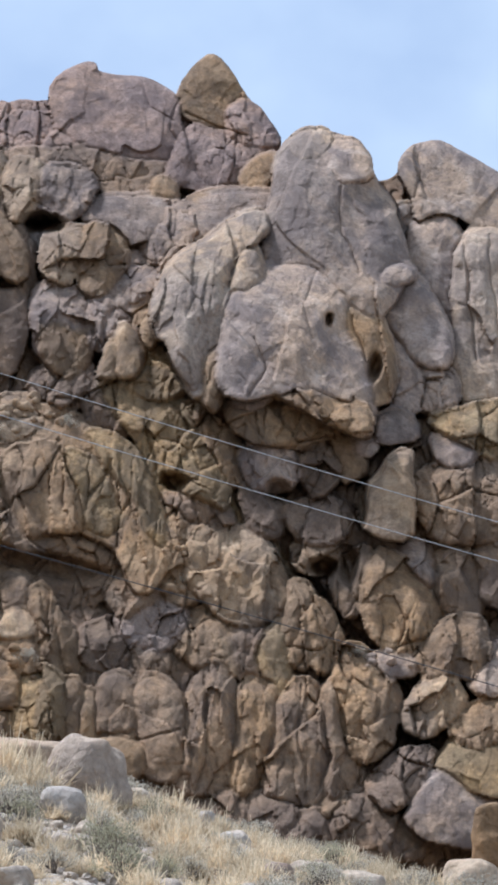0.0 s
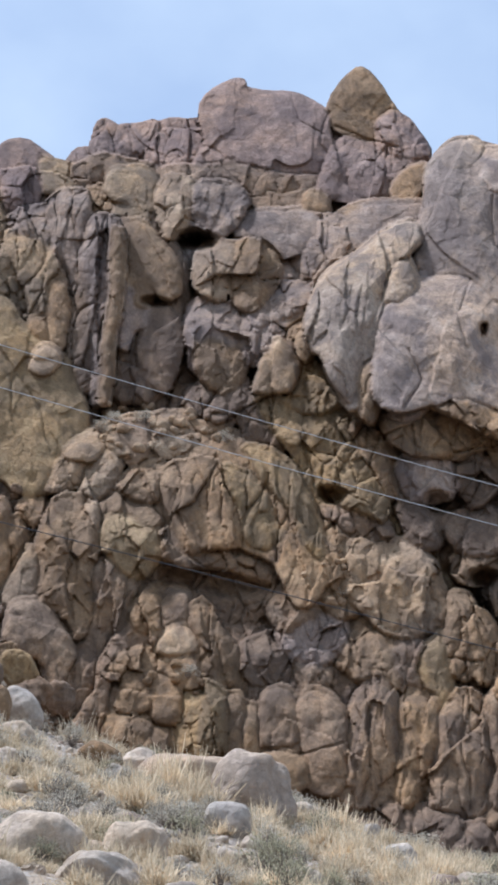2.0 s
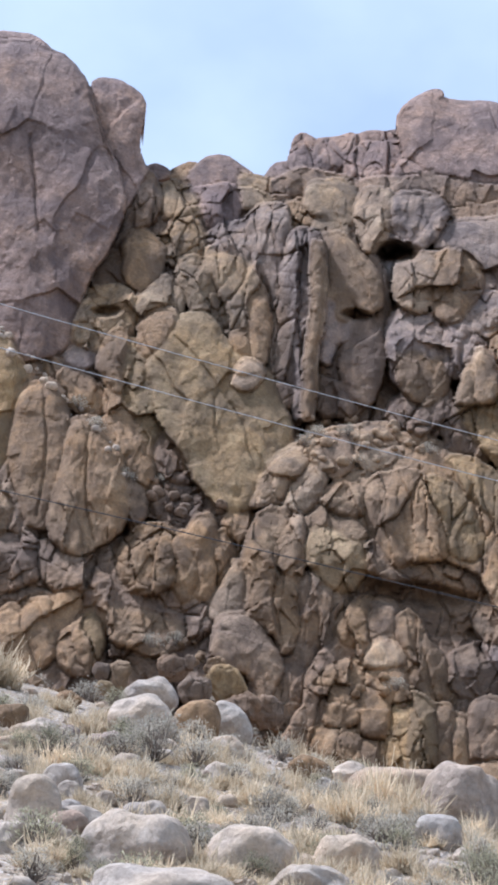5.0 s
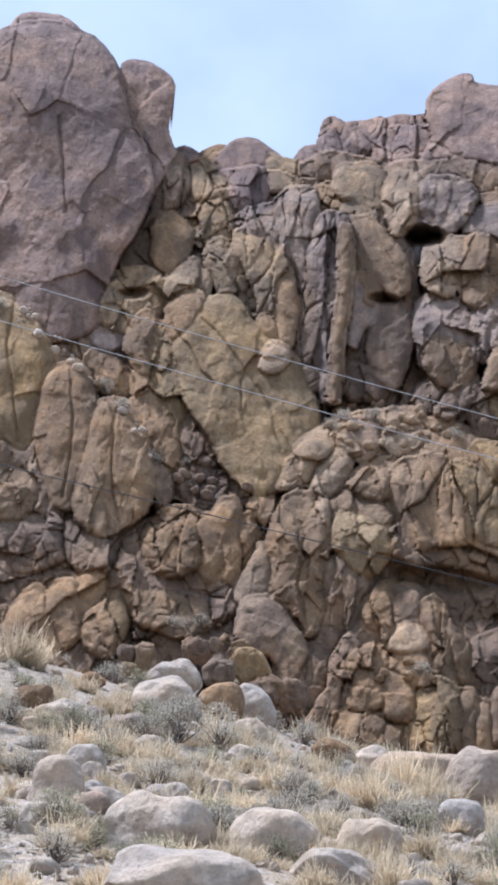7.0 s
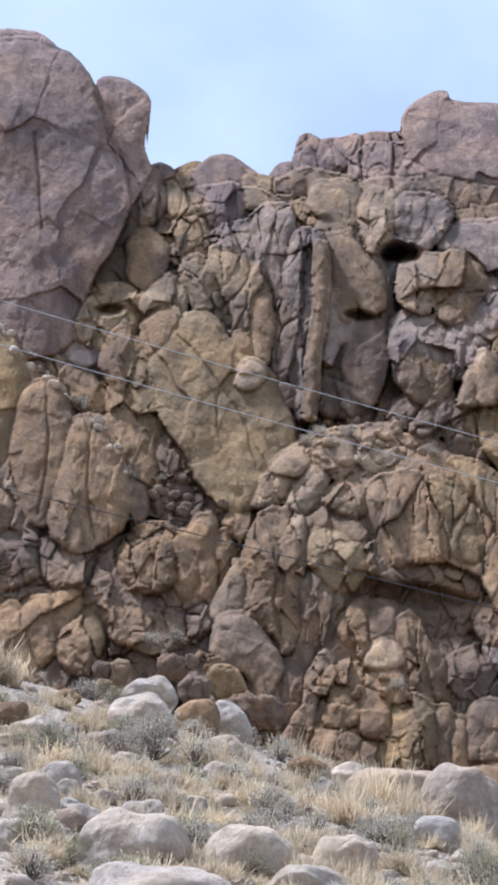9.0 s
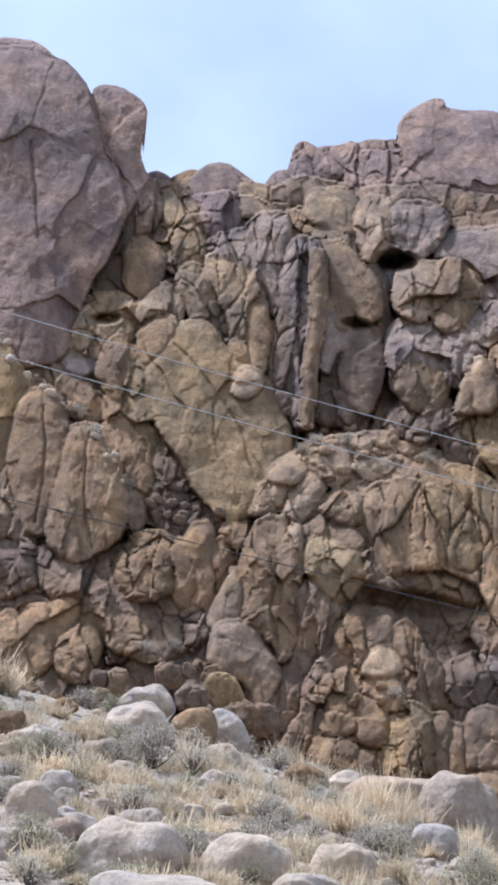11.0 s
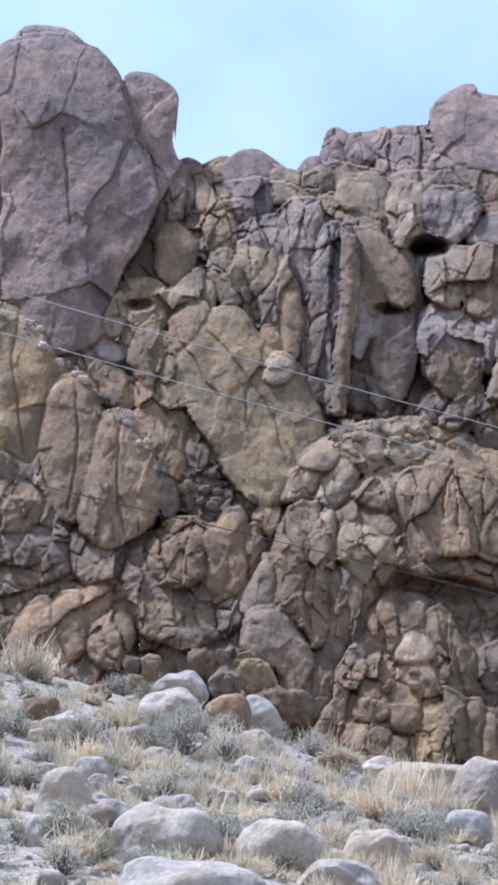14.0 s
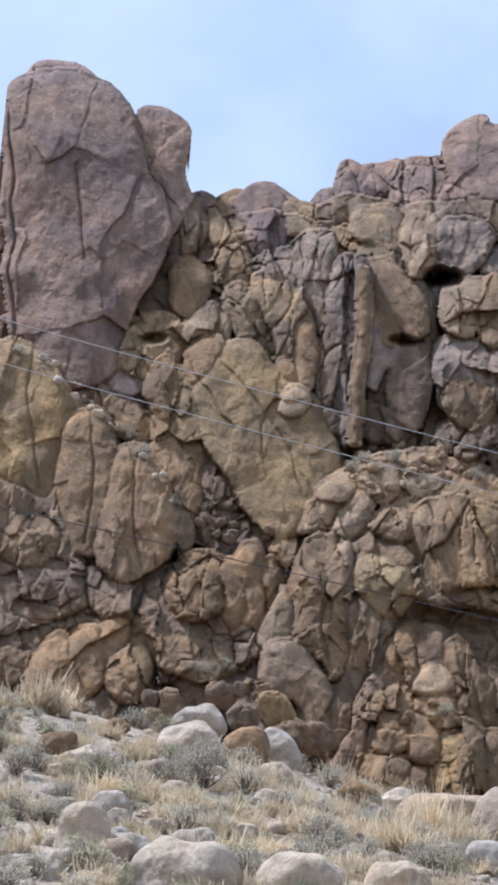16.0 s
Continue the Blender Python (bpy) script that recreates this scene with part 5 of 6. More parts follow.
face("k", "d", 78.1, 0.4, 0.36, 0.4, [(-4.87, 22.97), (-3.99, 22.52), (-3.53, 21.52), (-4.08, 21.61), (-4.83, 22.10)])
face("r", "d", 77.6, 0.9, 0.24, 0.3, [(-5.24, 21.40), (-4.57, 21.91), (-3.56, 21.32), (-2.15, 20.85), (-2.53, 20.37), (-4.28, 20.25), (-5.02, 20.62)])
face("s", "g", 80.0, 0.4, 0.3, 0.4, [(-8.06, 25.54), (-7.85, 26.04), (-7.36, 26.18), (-6.91, 25.65), (-7.45, 25.33)])
face("s", "g", 80.3, 0.4, 0.3, 0.4, [(-9.01, 25.60), (-8.89, 26.13), (-8.49, 26.34), (-8.13, 26.10), (-8.17, 25.57)])

formation("ochre_buttress", -8.1, 77.2, 17.3, "ochre granite buttress with tall upright joints", "buttress")
face("c", "n", 78.1, 0.6, 0.36, 0.5, [(-12.12, 25.82), (-10.18, 26.30), (-8.93, 25.34), (-7.67, 24.06), (-5.89, 22.31), (-5.22, 21.02), (-4.97, 19.87), (-6.53, 18.29), (-8.76, 18.14), (-11.26, 17.31)])
face("s", "o", 78.8, 0.35, 0.6, 0.7, [(-12.19, 25.69), (-11.10, 26.41), (-10.24, 26.20), (-9.35, 25.57), (-8.97, 24.52), (-9.09, 23.07), (-9.09, 21.37), (-9.81, 21.67), (-10.82, 21.94), (-11.83, 22.11)])
face("s", "b", 77.7, 0.35, 0.54, 0.5, [(-9.01, 22.43), (-8.80, 23.90), (-7.97, 24.12), (-7.49, 22.94), (-7.52, 21.20), (-7.76, 19.82), (-8.30, 20.12), (-8.81, 21.11)])
face("f", "b", 77.1, 0.35, 0.6, 0.6, [(-7.45, 21.05), (-7.28, 22.82), (-6.86, 23.01), (-6.13, 22.39), (-5.73, 21.56), (-5.44, 20.19), (-6.23, 19.29), (-7.16, 19.06), (-7.64, 19.55)])
face("c", "n", 77.2, 0.35, 0.36, 0.35, [(-6.00, 21.83), (-5.47, 21.63), (-5.07, 20.28), (-5.48, 19.79)])
face("b", "b", 76.6, 0.4, 0.42, 0.4, [(-10.57, 20.22), (-9.52, 20.88), (-8.79, 20.40), (-8.69, 19.36), (-9.51, 19.11), (-10.42, 19.38)])
face("b", "d", 75.9, 0.45, 0.42, 0.4, [(-11.16, 19.03), (-9.29, 19.25), (-8.68, 19.45), (-7.98, 19.15), (-7.73, 18.14), (-8.51, 17.58), (-10.08, 17.63), (-10.99, 17.35)])
face("k", "n", 75.8, 0.45, 0.36, 0.4, [(-7.87, 18.91), (-7.05, 18.87), (-6.20, 18.60), (-6.45, 17.69), (-7.46, 17.79)])

formation("knobbly_crag", -5.3, 75.2, 13.7, "tan granite crag of rounded upright knobs", "crag")
face("b", "d", 76.0, 0.7, 0.36, 0.4, [(-6.69, 18.14), (-5.54, 19.34), (-2.46, 20.19), (-1.64, 19.60), (-2.56, 17.15), (-3.75, 16.43), (-6.10, 16.75)])
face("k", "b", 75.9, 0.35, 0.48, 0.6, [(-5.52, 18.42), (-5.36, 19.20), (-4.93, 19.63), (-4.30, 19.67), (-3.90, 19.10), (-3.91, 18.21), (-4.63, 17.84), (-5.32, 17.95)])
face("s", "b", 75.9, 0.3, 0.36, 0.35, [(-4.07, 19.35), (-3.83, 19.62), (-3.51, 19.48), (-3.23, 18.48), (-3.52, 17.60), (-3.90, 18.08)])
face("s", "b", 76.1, 0.3, 0.36, 0.35, [(-3.71, 19.58), (-3.48, 20.09), (-3.17, 20.12), (-3.00, 19.53), (-2.75, 18.52), (-3.22, 17.66), (-3.48, 18.66)])
face("c", "b", 76.1, 0.3, 0.36, 0.35, [(-3.07, 19.46), (-2.59, 19.75), (-2.33, 18.93), (-2.78, 17.98)])
face("b", "b", 76.8, 0.5, 0.3, 0.3, [(-2.82, 20.21), (-2.19, 20.60), (-1.79, 20.10), (-2.28, 19.68)])
face("b", "d", 75.0, 0.7, 0.36, 0.4, [(-10.88, 17.31), (-7.69, 18.00), (-5.64, 17.51), (-3.75, 16.86), (-2.98, 14.74), (-6.61, 14.49), (-10.59, 14.53)])
face("s", "b", 74.4, 0.35, 0.42, 0.5, [(-9.02, 15.69), (-8.58, 16.59), (-8.15, 16.85), (-7.60, 16.32), (-7.34, 15.10), (-8.80, 15.00)])
face("s", "b", 74.6, 0.35, 0.36, 0.4, [(-7.87, 16.59), (-7.58, 17.09), (-7.19, 17.04), (-6.87, 15.73), (-7.41, 15.29)])
face("s", "b", 75.1, 0.35, 0.3, 0.35, [(-7.17, 16.90), (-7.05, 17.71), (-6.75, 17.80), (-6.48, 17.32), (-6.53, 16.44), (-7.05, 16.40)])
face("k", "b", 74.4, 0.35, 0.36, 0.4, [(-6.90, 15.84), (-6.44, 16.58), (-5.98, 16.46), (-5.76, 15.36), (-6.66, 15.15)])
face("s", "o", 74.6, 0.35, 0.21, 0.25, [(-6.26, 16.54), (-5.96, 16.97), (-5.69, 16.18), (-5.84, 15.58)])
face("k", "b", 74.4, 0.35, 0.36, 0.5, [(-10.70, 16.35), (-9.21, 16.70), (-8.79, 15.86), (-9.66, 15.10), (-10.59, 15.19)])
face("b", "b", 75.0, 0.7, 0.3, 0.3, [(-5.97, 17.33), (-4.88, 17.56), (-3.77, 17.17), (-3.25, 16.42), (-3.99, 16.06), (-5.54, 16.27)])
face("r", "d", 74.3, 0.9, 0.24, 0.3, [(-4.14, 16.18), (-2.67, 16.74), (-1.52, 15.44), (-0.49, 13.68), (-2.44, 13.70), (-3.60, 14.99)])

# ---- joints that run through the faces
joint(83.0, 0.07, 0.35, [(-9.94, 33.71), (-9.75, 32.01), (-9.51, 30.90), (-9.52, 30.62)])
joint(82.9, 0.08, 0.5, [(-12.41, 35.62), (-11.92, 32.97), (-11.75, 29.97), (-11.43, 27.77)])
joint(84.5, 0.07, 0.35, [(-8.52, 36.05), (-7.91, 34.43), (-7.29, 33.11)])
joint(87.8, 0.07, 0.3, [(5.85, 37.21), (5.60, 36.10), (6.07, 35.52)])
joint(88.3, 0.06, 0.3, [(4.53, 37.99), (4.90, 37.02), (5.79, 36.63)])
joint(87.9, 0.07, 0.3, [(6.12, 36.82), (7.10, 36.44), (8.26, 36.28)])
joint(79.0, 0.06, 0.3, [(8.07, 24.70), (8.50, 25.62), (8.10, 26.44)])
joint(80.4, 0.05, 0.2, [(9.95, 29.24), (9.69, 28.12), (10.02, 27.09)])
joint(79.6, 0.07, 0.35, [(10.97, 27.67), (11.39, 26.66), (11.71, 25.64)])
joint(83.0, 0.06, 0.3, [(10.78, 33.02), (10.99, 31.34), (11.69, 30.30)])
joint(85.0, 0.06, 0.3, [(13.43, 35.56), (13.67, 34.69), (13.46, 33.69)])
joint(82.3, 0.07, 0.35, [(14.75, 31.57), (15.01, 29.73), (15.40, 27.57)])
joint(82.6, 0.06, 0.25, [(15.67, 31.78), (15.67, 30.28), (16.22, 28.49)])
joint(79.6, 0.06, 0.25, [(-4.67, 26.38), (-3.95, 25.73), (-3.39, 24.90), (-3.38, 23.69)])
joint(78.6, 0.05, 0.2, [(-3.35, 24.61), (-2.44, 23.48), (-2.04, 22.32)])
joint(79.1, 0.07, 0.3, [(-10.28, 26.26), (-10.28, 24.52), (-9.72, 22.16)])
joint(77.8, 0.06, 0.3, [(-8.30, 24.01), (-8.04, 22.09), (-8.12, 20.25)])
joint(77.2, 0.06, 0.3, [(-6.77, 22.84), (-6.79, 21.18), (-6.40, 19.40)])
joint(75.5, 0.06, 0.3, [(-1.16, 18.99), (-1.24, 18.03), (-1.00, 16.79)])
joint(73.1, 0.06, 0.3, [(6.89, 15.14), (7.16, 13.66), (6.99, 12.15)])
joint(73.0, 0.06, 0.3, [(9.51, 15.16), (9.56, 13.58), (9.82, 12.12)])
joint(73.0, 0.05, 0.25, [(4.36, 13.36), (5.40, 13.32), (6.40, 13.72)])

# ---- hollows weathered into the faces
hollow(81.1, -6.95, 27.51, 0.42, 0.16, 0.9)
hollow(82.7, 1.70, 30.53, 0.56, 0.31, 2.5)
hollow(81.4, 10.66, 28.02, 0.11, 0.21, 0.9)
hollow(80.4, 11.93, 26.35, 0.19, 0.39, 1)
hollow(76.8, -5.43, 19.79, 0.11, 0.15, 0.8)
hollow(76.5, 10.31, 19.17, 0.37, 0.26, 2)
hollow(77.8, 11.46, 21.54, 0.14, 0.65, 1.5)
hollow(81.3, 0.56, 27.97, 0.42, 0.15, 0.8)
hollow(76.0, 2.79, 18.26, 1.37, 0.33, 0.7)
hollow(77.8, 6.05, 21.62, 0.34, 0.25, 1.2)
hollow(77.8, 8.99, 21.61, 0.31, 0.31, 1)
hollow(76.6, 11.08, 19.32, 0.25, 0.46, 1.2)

cliff()


# ---- things on the slope ----
def dry_material(name, dark, light, rough=0.8):
    m, nt, bsdf = material(name)
    geo = nt.nodes.new("ShaderNodeNewGeometry")
    info = nt.nodes.new("ShaderNodeObjectInfo")
    spots = node(nt, "ShaderNodeTexNoise", Scale=14.0, Detail=3.0)
    nt.links.new(geo.outputs["Position"], spots.inputs["Vector"])
    c = ramp(nt, geo.outputs["Random Per Island"], [(0.0, dark), (1.0, light)])
    c = blend(nt, ramp(nt, spots.outputs["Fac"], [(0.4, 0.0), (0.7, 0.35)]), c, tuple(v * 0.5 for v in dark))
    c = blend(nt, 1.0, c, ramp(nt, info.outputs["Random"], [(0.0, 0.75), (1.0, 1.15)]), "MULTIPLY")
    nt.links.new(c, bsdf.inputs["Base Color"])
    bsdf.inputs["Roughness"].default_value = rough
    bsdf.inputs["Specular IOR Level"].default_value = 0.15
    # thin dry leaves let light through
    thin = nt.nodes.new("ShaderNodeBsdfTranslucent")
    both = node(nt, "ShaderNodeMixShader", Fac=0.42)
    nt.links.new(c, thin.inputs["Color"])
    nt.links.new(bsdf.outputs["BSDF"], both.inputs[1])
    nt.links.new(thin.outputs["BSDF"], both.inputs[2])
    nt.links.new(both.outputs["Shader"], nt.nodes["Material Output"].inputs["Surface"])
    return m


STRAW = dry_material("dry_straw", (0.56, 0.445, 0.29), (0.86, 0.73, 0.51))
SAGE = dry_material("grey_sage_leaf", (0.36, 0.325, 0.25), (0.66, 0.60, 0.48))
GREEN = dry_material("green_sage_leaf", (0.28, 0.26, 0.16), (0.54, 0.50, 0.34))
TWIG = dry_material("dry_twig", (0.12, 0.095, 0.075), (0.25, 0.21, 0.17))


def tuft_mesh(seed, blades=1000):
    """A bunch of dry grass, 1 wide and 1 high: a soft uneven cloud of fine bent blades that fan out of several roots."""
    rng = np.random.default_rng(seed)
    v, f = [], []
    lobes = np.concatenate([rng.normal(0, 0.17, (9, 2)), rng.uniform(0.45, 0.95, (9, 1))], 1)
    for i in range(blades):
        a, e = rng.uniform(0, 2 * math.pi), math.asin(rng.uniform(0.0, 1.0))
        lx, ly, tall = lobes[rng.integers(9)]
        reach = rng.uniform(0.4, 1.0) if i % 9 else rng.uniform(0.9, 1.2)
        root = np.array((math.cos(a) * 0.1 + lx, math.sin(a) * 0.1 + ly, 0.0)) * rng.uniform(0.3, 1)
        tip = np.array((0.30 * math.cos(a) * math.cos(e) + lx, 0.30 * math.sin(a) * math.cos(e) + ly, tall * (0.1 + 0.9 * math.sin(e)))) * reach + rng.normal(0, 0.06, 3)
        tip[2] = max(0.04, tip[2])
        mid = 0.45 * root + 0.55 * tip + rng.normal(0, 0.05, 3) + np.array((0, 0, 0.06))
        b = rng.uniform(0, math.pi)
        side = np.array((math.cos(b), math.sin(b), 0)) * rng.uniform(0.006, 0.013)
        k = len(v)
        v += [root - side, root + side, mid + side * 0.8, mid - side * 0.8, mid - side * 0.8, mid + side * 0.8, tip + side * 0.3, tip - side * 0.3]
        f += [(k, k + 1, k + 2, k + 3), (k + 4, k + 5, k + 6, k + 7)]
    return quads("grass_blades", np.array(v), np.array(f), STRAW, False)


def sage_meshes(seed, leaf, twigs=70, leaves=900):
    """A low rounded shrub, 1 wide and 1 high: forked twigs and a loose crown of small narrow leaves in clumps."""
    rng = np.random.default_rng(seed)
    v, f, tips = [], [], []
    for i in range(twigs):
        a, e = rng.uniform(0, 2 * math.pi), rng.uniform(0.25, 1.45)
        reach = rng.uniform(0.7, 1.0)
        tip = np.array((0.5 * math.cos(a) * math.cos(e), 0.5 * math.sin(a) * math.cos(e), 0.92 * math.sin(e))) * reach + np.array((0, 0, 0.06))
        mid = tip * 0.5 + rng.normal(0, 0.05, 3)
        s = np.array((math.sin(a), -math.cos(a), 0)) * 0.011
        k = len(v)
        v += [-s, s, mid + s * 0.7, mid - s * 0.7, tip + s * 0.3, tip - s * 0.3]
        f += [(k, k + 1, k + 2, k + 3), (k + 3, k + 2, k + 4, k + 5)]
        tips += [tip, mid * 0.4 + tip * 0.6]
    stems = quads("stems", np.array(v), np.array(f), TWIG, False)
    v, f = [], []
    for i in range(leaves):
        c = tips[rng.integers(len(tips))] + rng.normal(0, 0.055, 3)
        d = c / (np.linalg.norm(c) + 1e-6) + rng.normal(0, 0.5, 3)
        d /= np.linalg.norm(d)
        s = np.cross(d, rng.normal(0, 1, 3))
        s /= np.linalg.norm(s)
        n, w = rng.uniform(0.04, 0.085), rng.uniform(0.007, 0.014)
        k = len(v)
        v += [c, c + d * n * 0.5 + s * w, c + d * n, c + d * n * 0.5 - s * w]
        f.append((k, k + 1, k + 2, k + 3))
    return stems, quads("foliage", np.array(v), np.array(f), leaf, False)


TUFTS = [tuft_mesh(s) for s in (11, 12, 13, 14)]
SHRUBS = {"s": [sage_meshes(s, SAGE) for s in (21, 22, 23)], "k": [sage_meshes(s, GREEN) for s in (31, 32)]}
PLANTED = [0]


def plant(kind, x, y, w, h):
    """A bunch of grass (g), a grey shrub (s) or a greener one (k), rooted in the slope."""
    PLANTED[0] += 1
    i = PLANTED[0]
    at = pose(x, y, float(uneven(x, y)[0]) - 0.03, 0, 0, i * 77) @ Matrix.Diagonal((w, w, h, 1))
    if kind == "g":
        ob = new("bunchgrass", TUFTS[i % 4])
        tagged(ob, "blond dry bunchgrass tuft on the stony slope", "grass tuft", "grass tufts on the slope")
    else:
        stems, leaves = SHRUBS[kind][i % len(SHRUBS[kind])]
        ob = new("sagebrush", stems)
        part = new("foliage", leaves)
        part.parent = ob
        tagged(ob, ("grey dry" if kind == "s" else "dull green") + " low sagebrush among stones on the slope", "shrub", "shrubs on the slope")
    ob.matrix_world = at


LOOSE = [0]


def slope_boulder(x, y, z, w, d, h, lean, skin):
    LOOSE[0] += 1
    seed = 700 + LOOSE[0]
    n = 14 if w < 0.5 else 22 if w < 1.0 else 34
    p, faces = stone_points(n, w, d, h, seed, 2.45, 0.08, 0.0, 1.0, 0.06, 0.10, 0.3, cuts=10)
    ob = new("boulder", quads("boulder", p, faces, SKIN[skin]))
    ob.matrix_world = pose(x, y, z, 0, lean, 0)
    big = "large" if w > 1.2 else "rounded" if w > 0.5 else "small"
    return tagged(ob, f"{big} {TONE[skin]} granite boulder half sunk in the slope", "boulder", "boulders on the slope")


def cable(y, bend, fall, height, radius, look_of):
    """An overhead cable that sags a little as it runs across the valley side."""
    xs = np.linspace(-42, 60, 120)
    ring = np.linspace(0, 2 * math.pi, 9)[:-1]
    v = np.array([(x, y + radius * math.cos(a), bend * x * x + fall * x + height + radius * math.sin(a)) for x in xs for a in ring])
    f = [(i * 8 + j, i * 8 + (j + 1) % 8, (i + 1) * 8 + (j + 1) % 8, (i + 1) * 8 + j) for i in range(len(xs) - 1) for j in range(8)]
    ob = new("overhead_cable", quads("overhead_cable", v, np.array(f), CABLE[look_of]))
    return tagged(ob, "bare bright aluminium cable strung across the hillside" if look_of == "light" else "thin black insulated cable strung across the hillside", "cable", "overhead cables")


def cable_material(name, colour, metal, rough):
    m, nt, bsdf = material(name)
    twist = node(nt, "ShaderNodeTexNoise", Scale=3.0, Detail=3.0)
    nt.links.new(mapped(nt, (1, 1, 1), space="World"), twist.inputs["Vector"])
    nt.links.new(blend(nt, ramp(nt, twist.outputs["Fac"], [(0.3, 0.0), (0.7, 0.4)]), colour, tuple(c * 0.6 for c in colour)), bsdf.inputs["Base Color"])
    bsdf.inputs["Metallic"].default_value, bsdf.inputs["Roughness"].default_value = metal, rough
    return m


CABLE = {"light": cable_material("weathered_aluminium", (0.42, 0.42, 0.42), 0.3, 0.5), "dark": cable_material("black_rubber", (0.03, 0.03, 0.035), 0.0, 0.6)}

# ---- boulders on the slope ----
slope_boulder(-3.65, 63.26, 12.71, 1.30, 1.04, 0.89, -8, "w")
slope_boulder(-3.30, 55.47, 10.76, 1.34, 1.07, 1.25, -14, "w")
slope_boulder(-2.37, 59.61, 11.53, 1.03, 0.82, 1.08, -10, "b")
slope_boulder(-1.74, 60.79, 11.71, 0.95, 0.76, 1.24, -34, "w")
slope_boulder(-1.57, 55.04, 10.25, 0.72, 0.58, 0.75, -20, "w")
slope_boulder(-1.54, 50.21, 9.08, 0.56, 0.45, 0.52, 0, "w")
slope_boulder(-1.14, 51.28, 9.24, 0.38, 0.30, 0.39, 0, "w")
slope_boulder(-3.18, 49.81, 9.13, 0.57, 0.46, 0.36, 0, "w")
slope_boulder(-4.57, 45.88, 8.25, 0.42, 0.33, 0.31, 0, "w")
slope_boulder(-3.83, 44.24, 7.86, 0.69, 0.55, 0.70, -10, "w")
slope_boulder(-3.83, 40.06, 6.87, 0.82, 0.66, 1.08, 0, "w")
slope_boulder(-3.64, 43.59, 7.63, 0.43, 0.34, 0.47, 0, "w")
slope_boulder(-3.35, 40.80, 6.91, 0.50, 0.40, 0.55, 0, "w")
slope_boulder(-3.50, 38.53, 6.32, 0.63, 0.51, 0.52, 0, "w")
slope_boulder(-3.89, 37.89, 6.17, 0.44, 0.35, 0.57, 0, "w")
slope_boulder(-3.52, 37.47, 5.98, 0.34, 0.27, 0.29, 0, "w")
slope_boulder(-3.05, 43.76, 7.60, 0.31, 0.24, 0.34, -20, "w")
slope_boulder(-2.37, 42.16, 7.18, 0.78, 0.62, 0.48, -6, "w")
slope_boulder(-3.09, 40.26, 6.75, 0.79, 0.63, 0.55, 24, "w")
slope_boulder(-2.20, 37.81, 6.20, 1.55, 1.24, 1.02, -8, "w")
slope_boulder(-1.66, 39.97, 6.60, 0.36, 0.29, 0.42, 0, "w")
slope_boulder(-1.42, 40.27, 6.69, 0.36, 0.29, 0.49, -10, "w")
slope_boulder(-1.66, 43.99, 7.59, 0.47, 0.38, 0.46, 0, "w")
slope_boulder(-1.32, 41.76, 6.98, 0.29, 0.23, 0.28, 0, "w")
slope_boulder(-1.11, 42.16, 7.07, 0.29, 0.24, 0.27, 0, "w")
slope_boulder(-0.85, 41.27, 6.86, 0.37, 0.30, 0.32, 0, "w")
slope_boulder(-2.11, 42.57, 7.24, 0.35, 0.28, 0.33, 0, "w")
slope_boulder(-0.63, 38.06, 6.20, 1.32, 1.06, 0.89, 6, "w")
slope_boulder(0.11, 38.57, 6.19, 0.36, 0.29, 0.38, 0, "w")
slope_boulder(0.23, 35.95, 5.61, 1.25, 1.00, 0.65, 6, "w")
slope_boulder(-1.56, 33.50, 5.06, 1.98, 1.58, 0.87, 0, "w")
slope_boulder(0.57, 43.11, 7.20, 0.55, 0.44, 0.39, -10, "g")
slope_boulder(0.63, 38.69, 6.29, 0.95, 0.76, 0.79, -6, "w")
slope_boulder(0.07, 55.69, 10.10, 0.96, 0.77, 0.70, 0, "b")
slope_boulder(0.81, 56.78, 10.19, 0.89, 0.71, 0.64, -24, "w")
slope_boulder(0.41, 53.30, 9.46, 0.48, 0.39, 0.41, 0, "w")
slope_boulder(2.85, 50.11, 8.79, 1.54, 1.23, 1.76, -6, "p")
slope_boulder(1.92, 56.16, 9.92, 2.29, 1.84, 0.96, -2, "p")
slope_boulder(2.12, 44.68, 7.51, 0.88, 0.70, 0.81, -10, "w")
slope_boulder(0.22, 47.27, 8.14, 0.33, 0.26, 0.30, 0, "w")
slope_boulder(1.55, 41.36, 6.71, 0.29, 0.23, 0.26, 0, "w")
slope_boulder(1.29, 40.65, 6.58, 0.25, 0.20, 0.26, 0, "w")
slope_boulder(1.76, 41.35, 6.70, 0.26, 0.20, 0.24, 0, "w")
slope_boulder(2.01, 40.18, 6.45, 0.41, 0.33, 0.36, -10, "w")
slope_boulder(1.04, 40.66, 6.64, 0.28, 0.23, 0.46, 0, "g")
slope_boulder(-5.66, 52.67, 10.22, 0.87, 0.69, 0.59, -4, "b")
slope_boulder(-5.02, 51.29, 9.77, 0.95, 0.76, 0.58, -10, "w")
slope_boulder(-5.22, 49.40, 9.24, 0.51, 0.41, 0.34, 0, "w")
slope_boulder(-5.16, 59.32, 11.82, 0.61, 0.49, 0.40, -10, "b")
slope_boulder(-3.81, 51.89, 9.75, 0.96, 0.77, 0.47, -14, "g")
slope_boulder(2.05, 39.37, 6.29, 0.37, 0.30, 0.39, 0, "w")
slope_boulder(1.66, 41.04, 6.63, 0.20, 0.16, 0.20, 0, "w")
slope_boulder(1.86, 41.04, 6.61, 0.20, 0.16, 0.20, 0, "w")
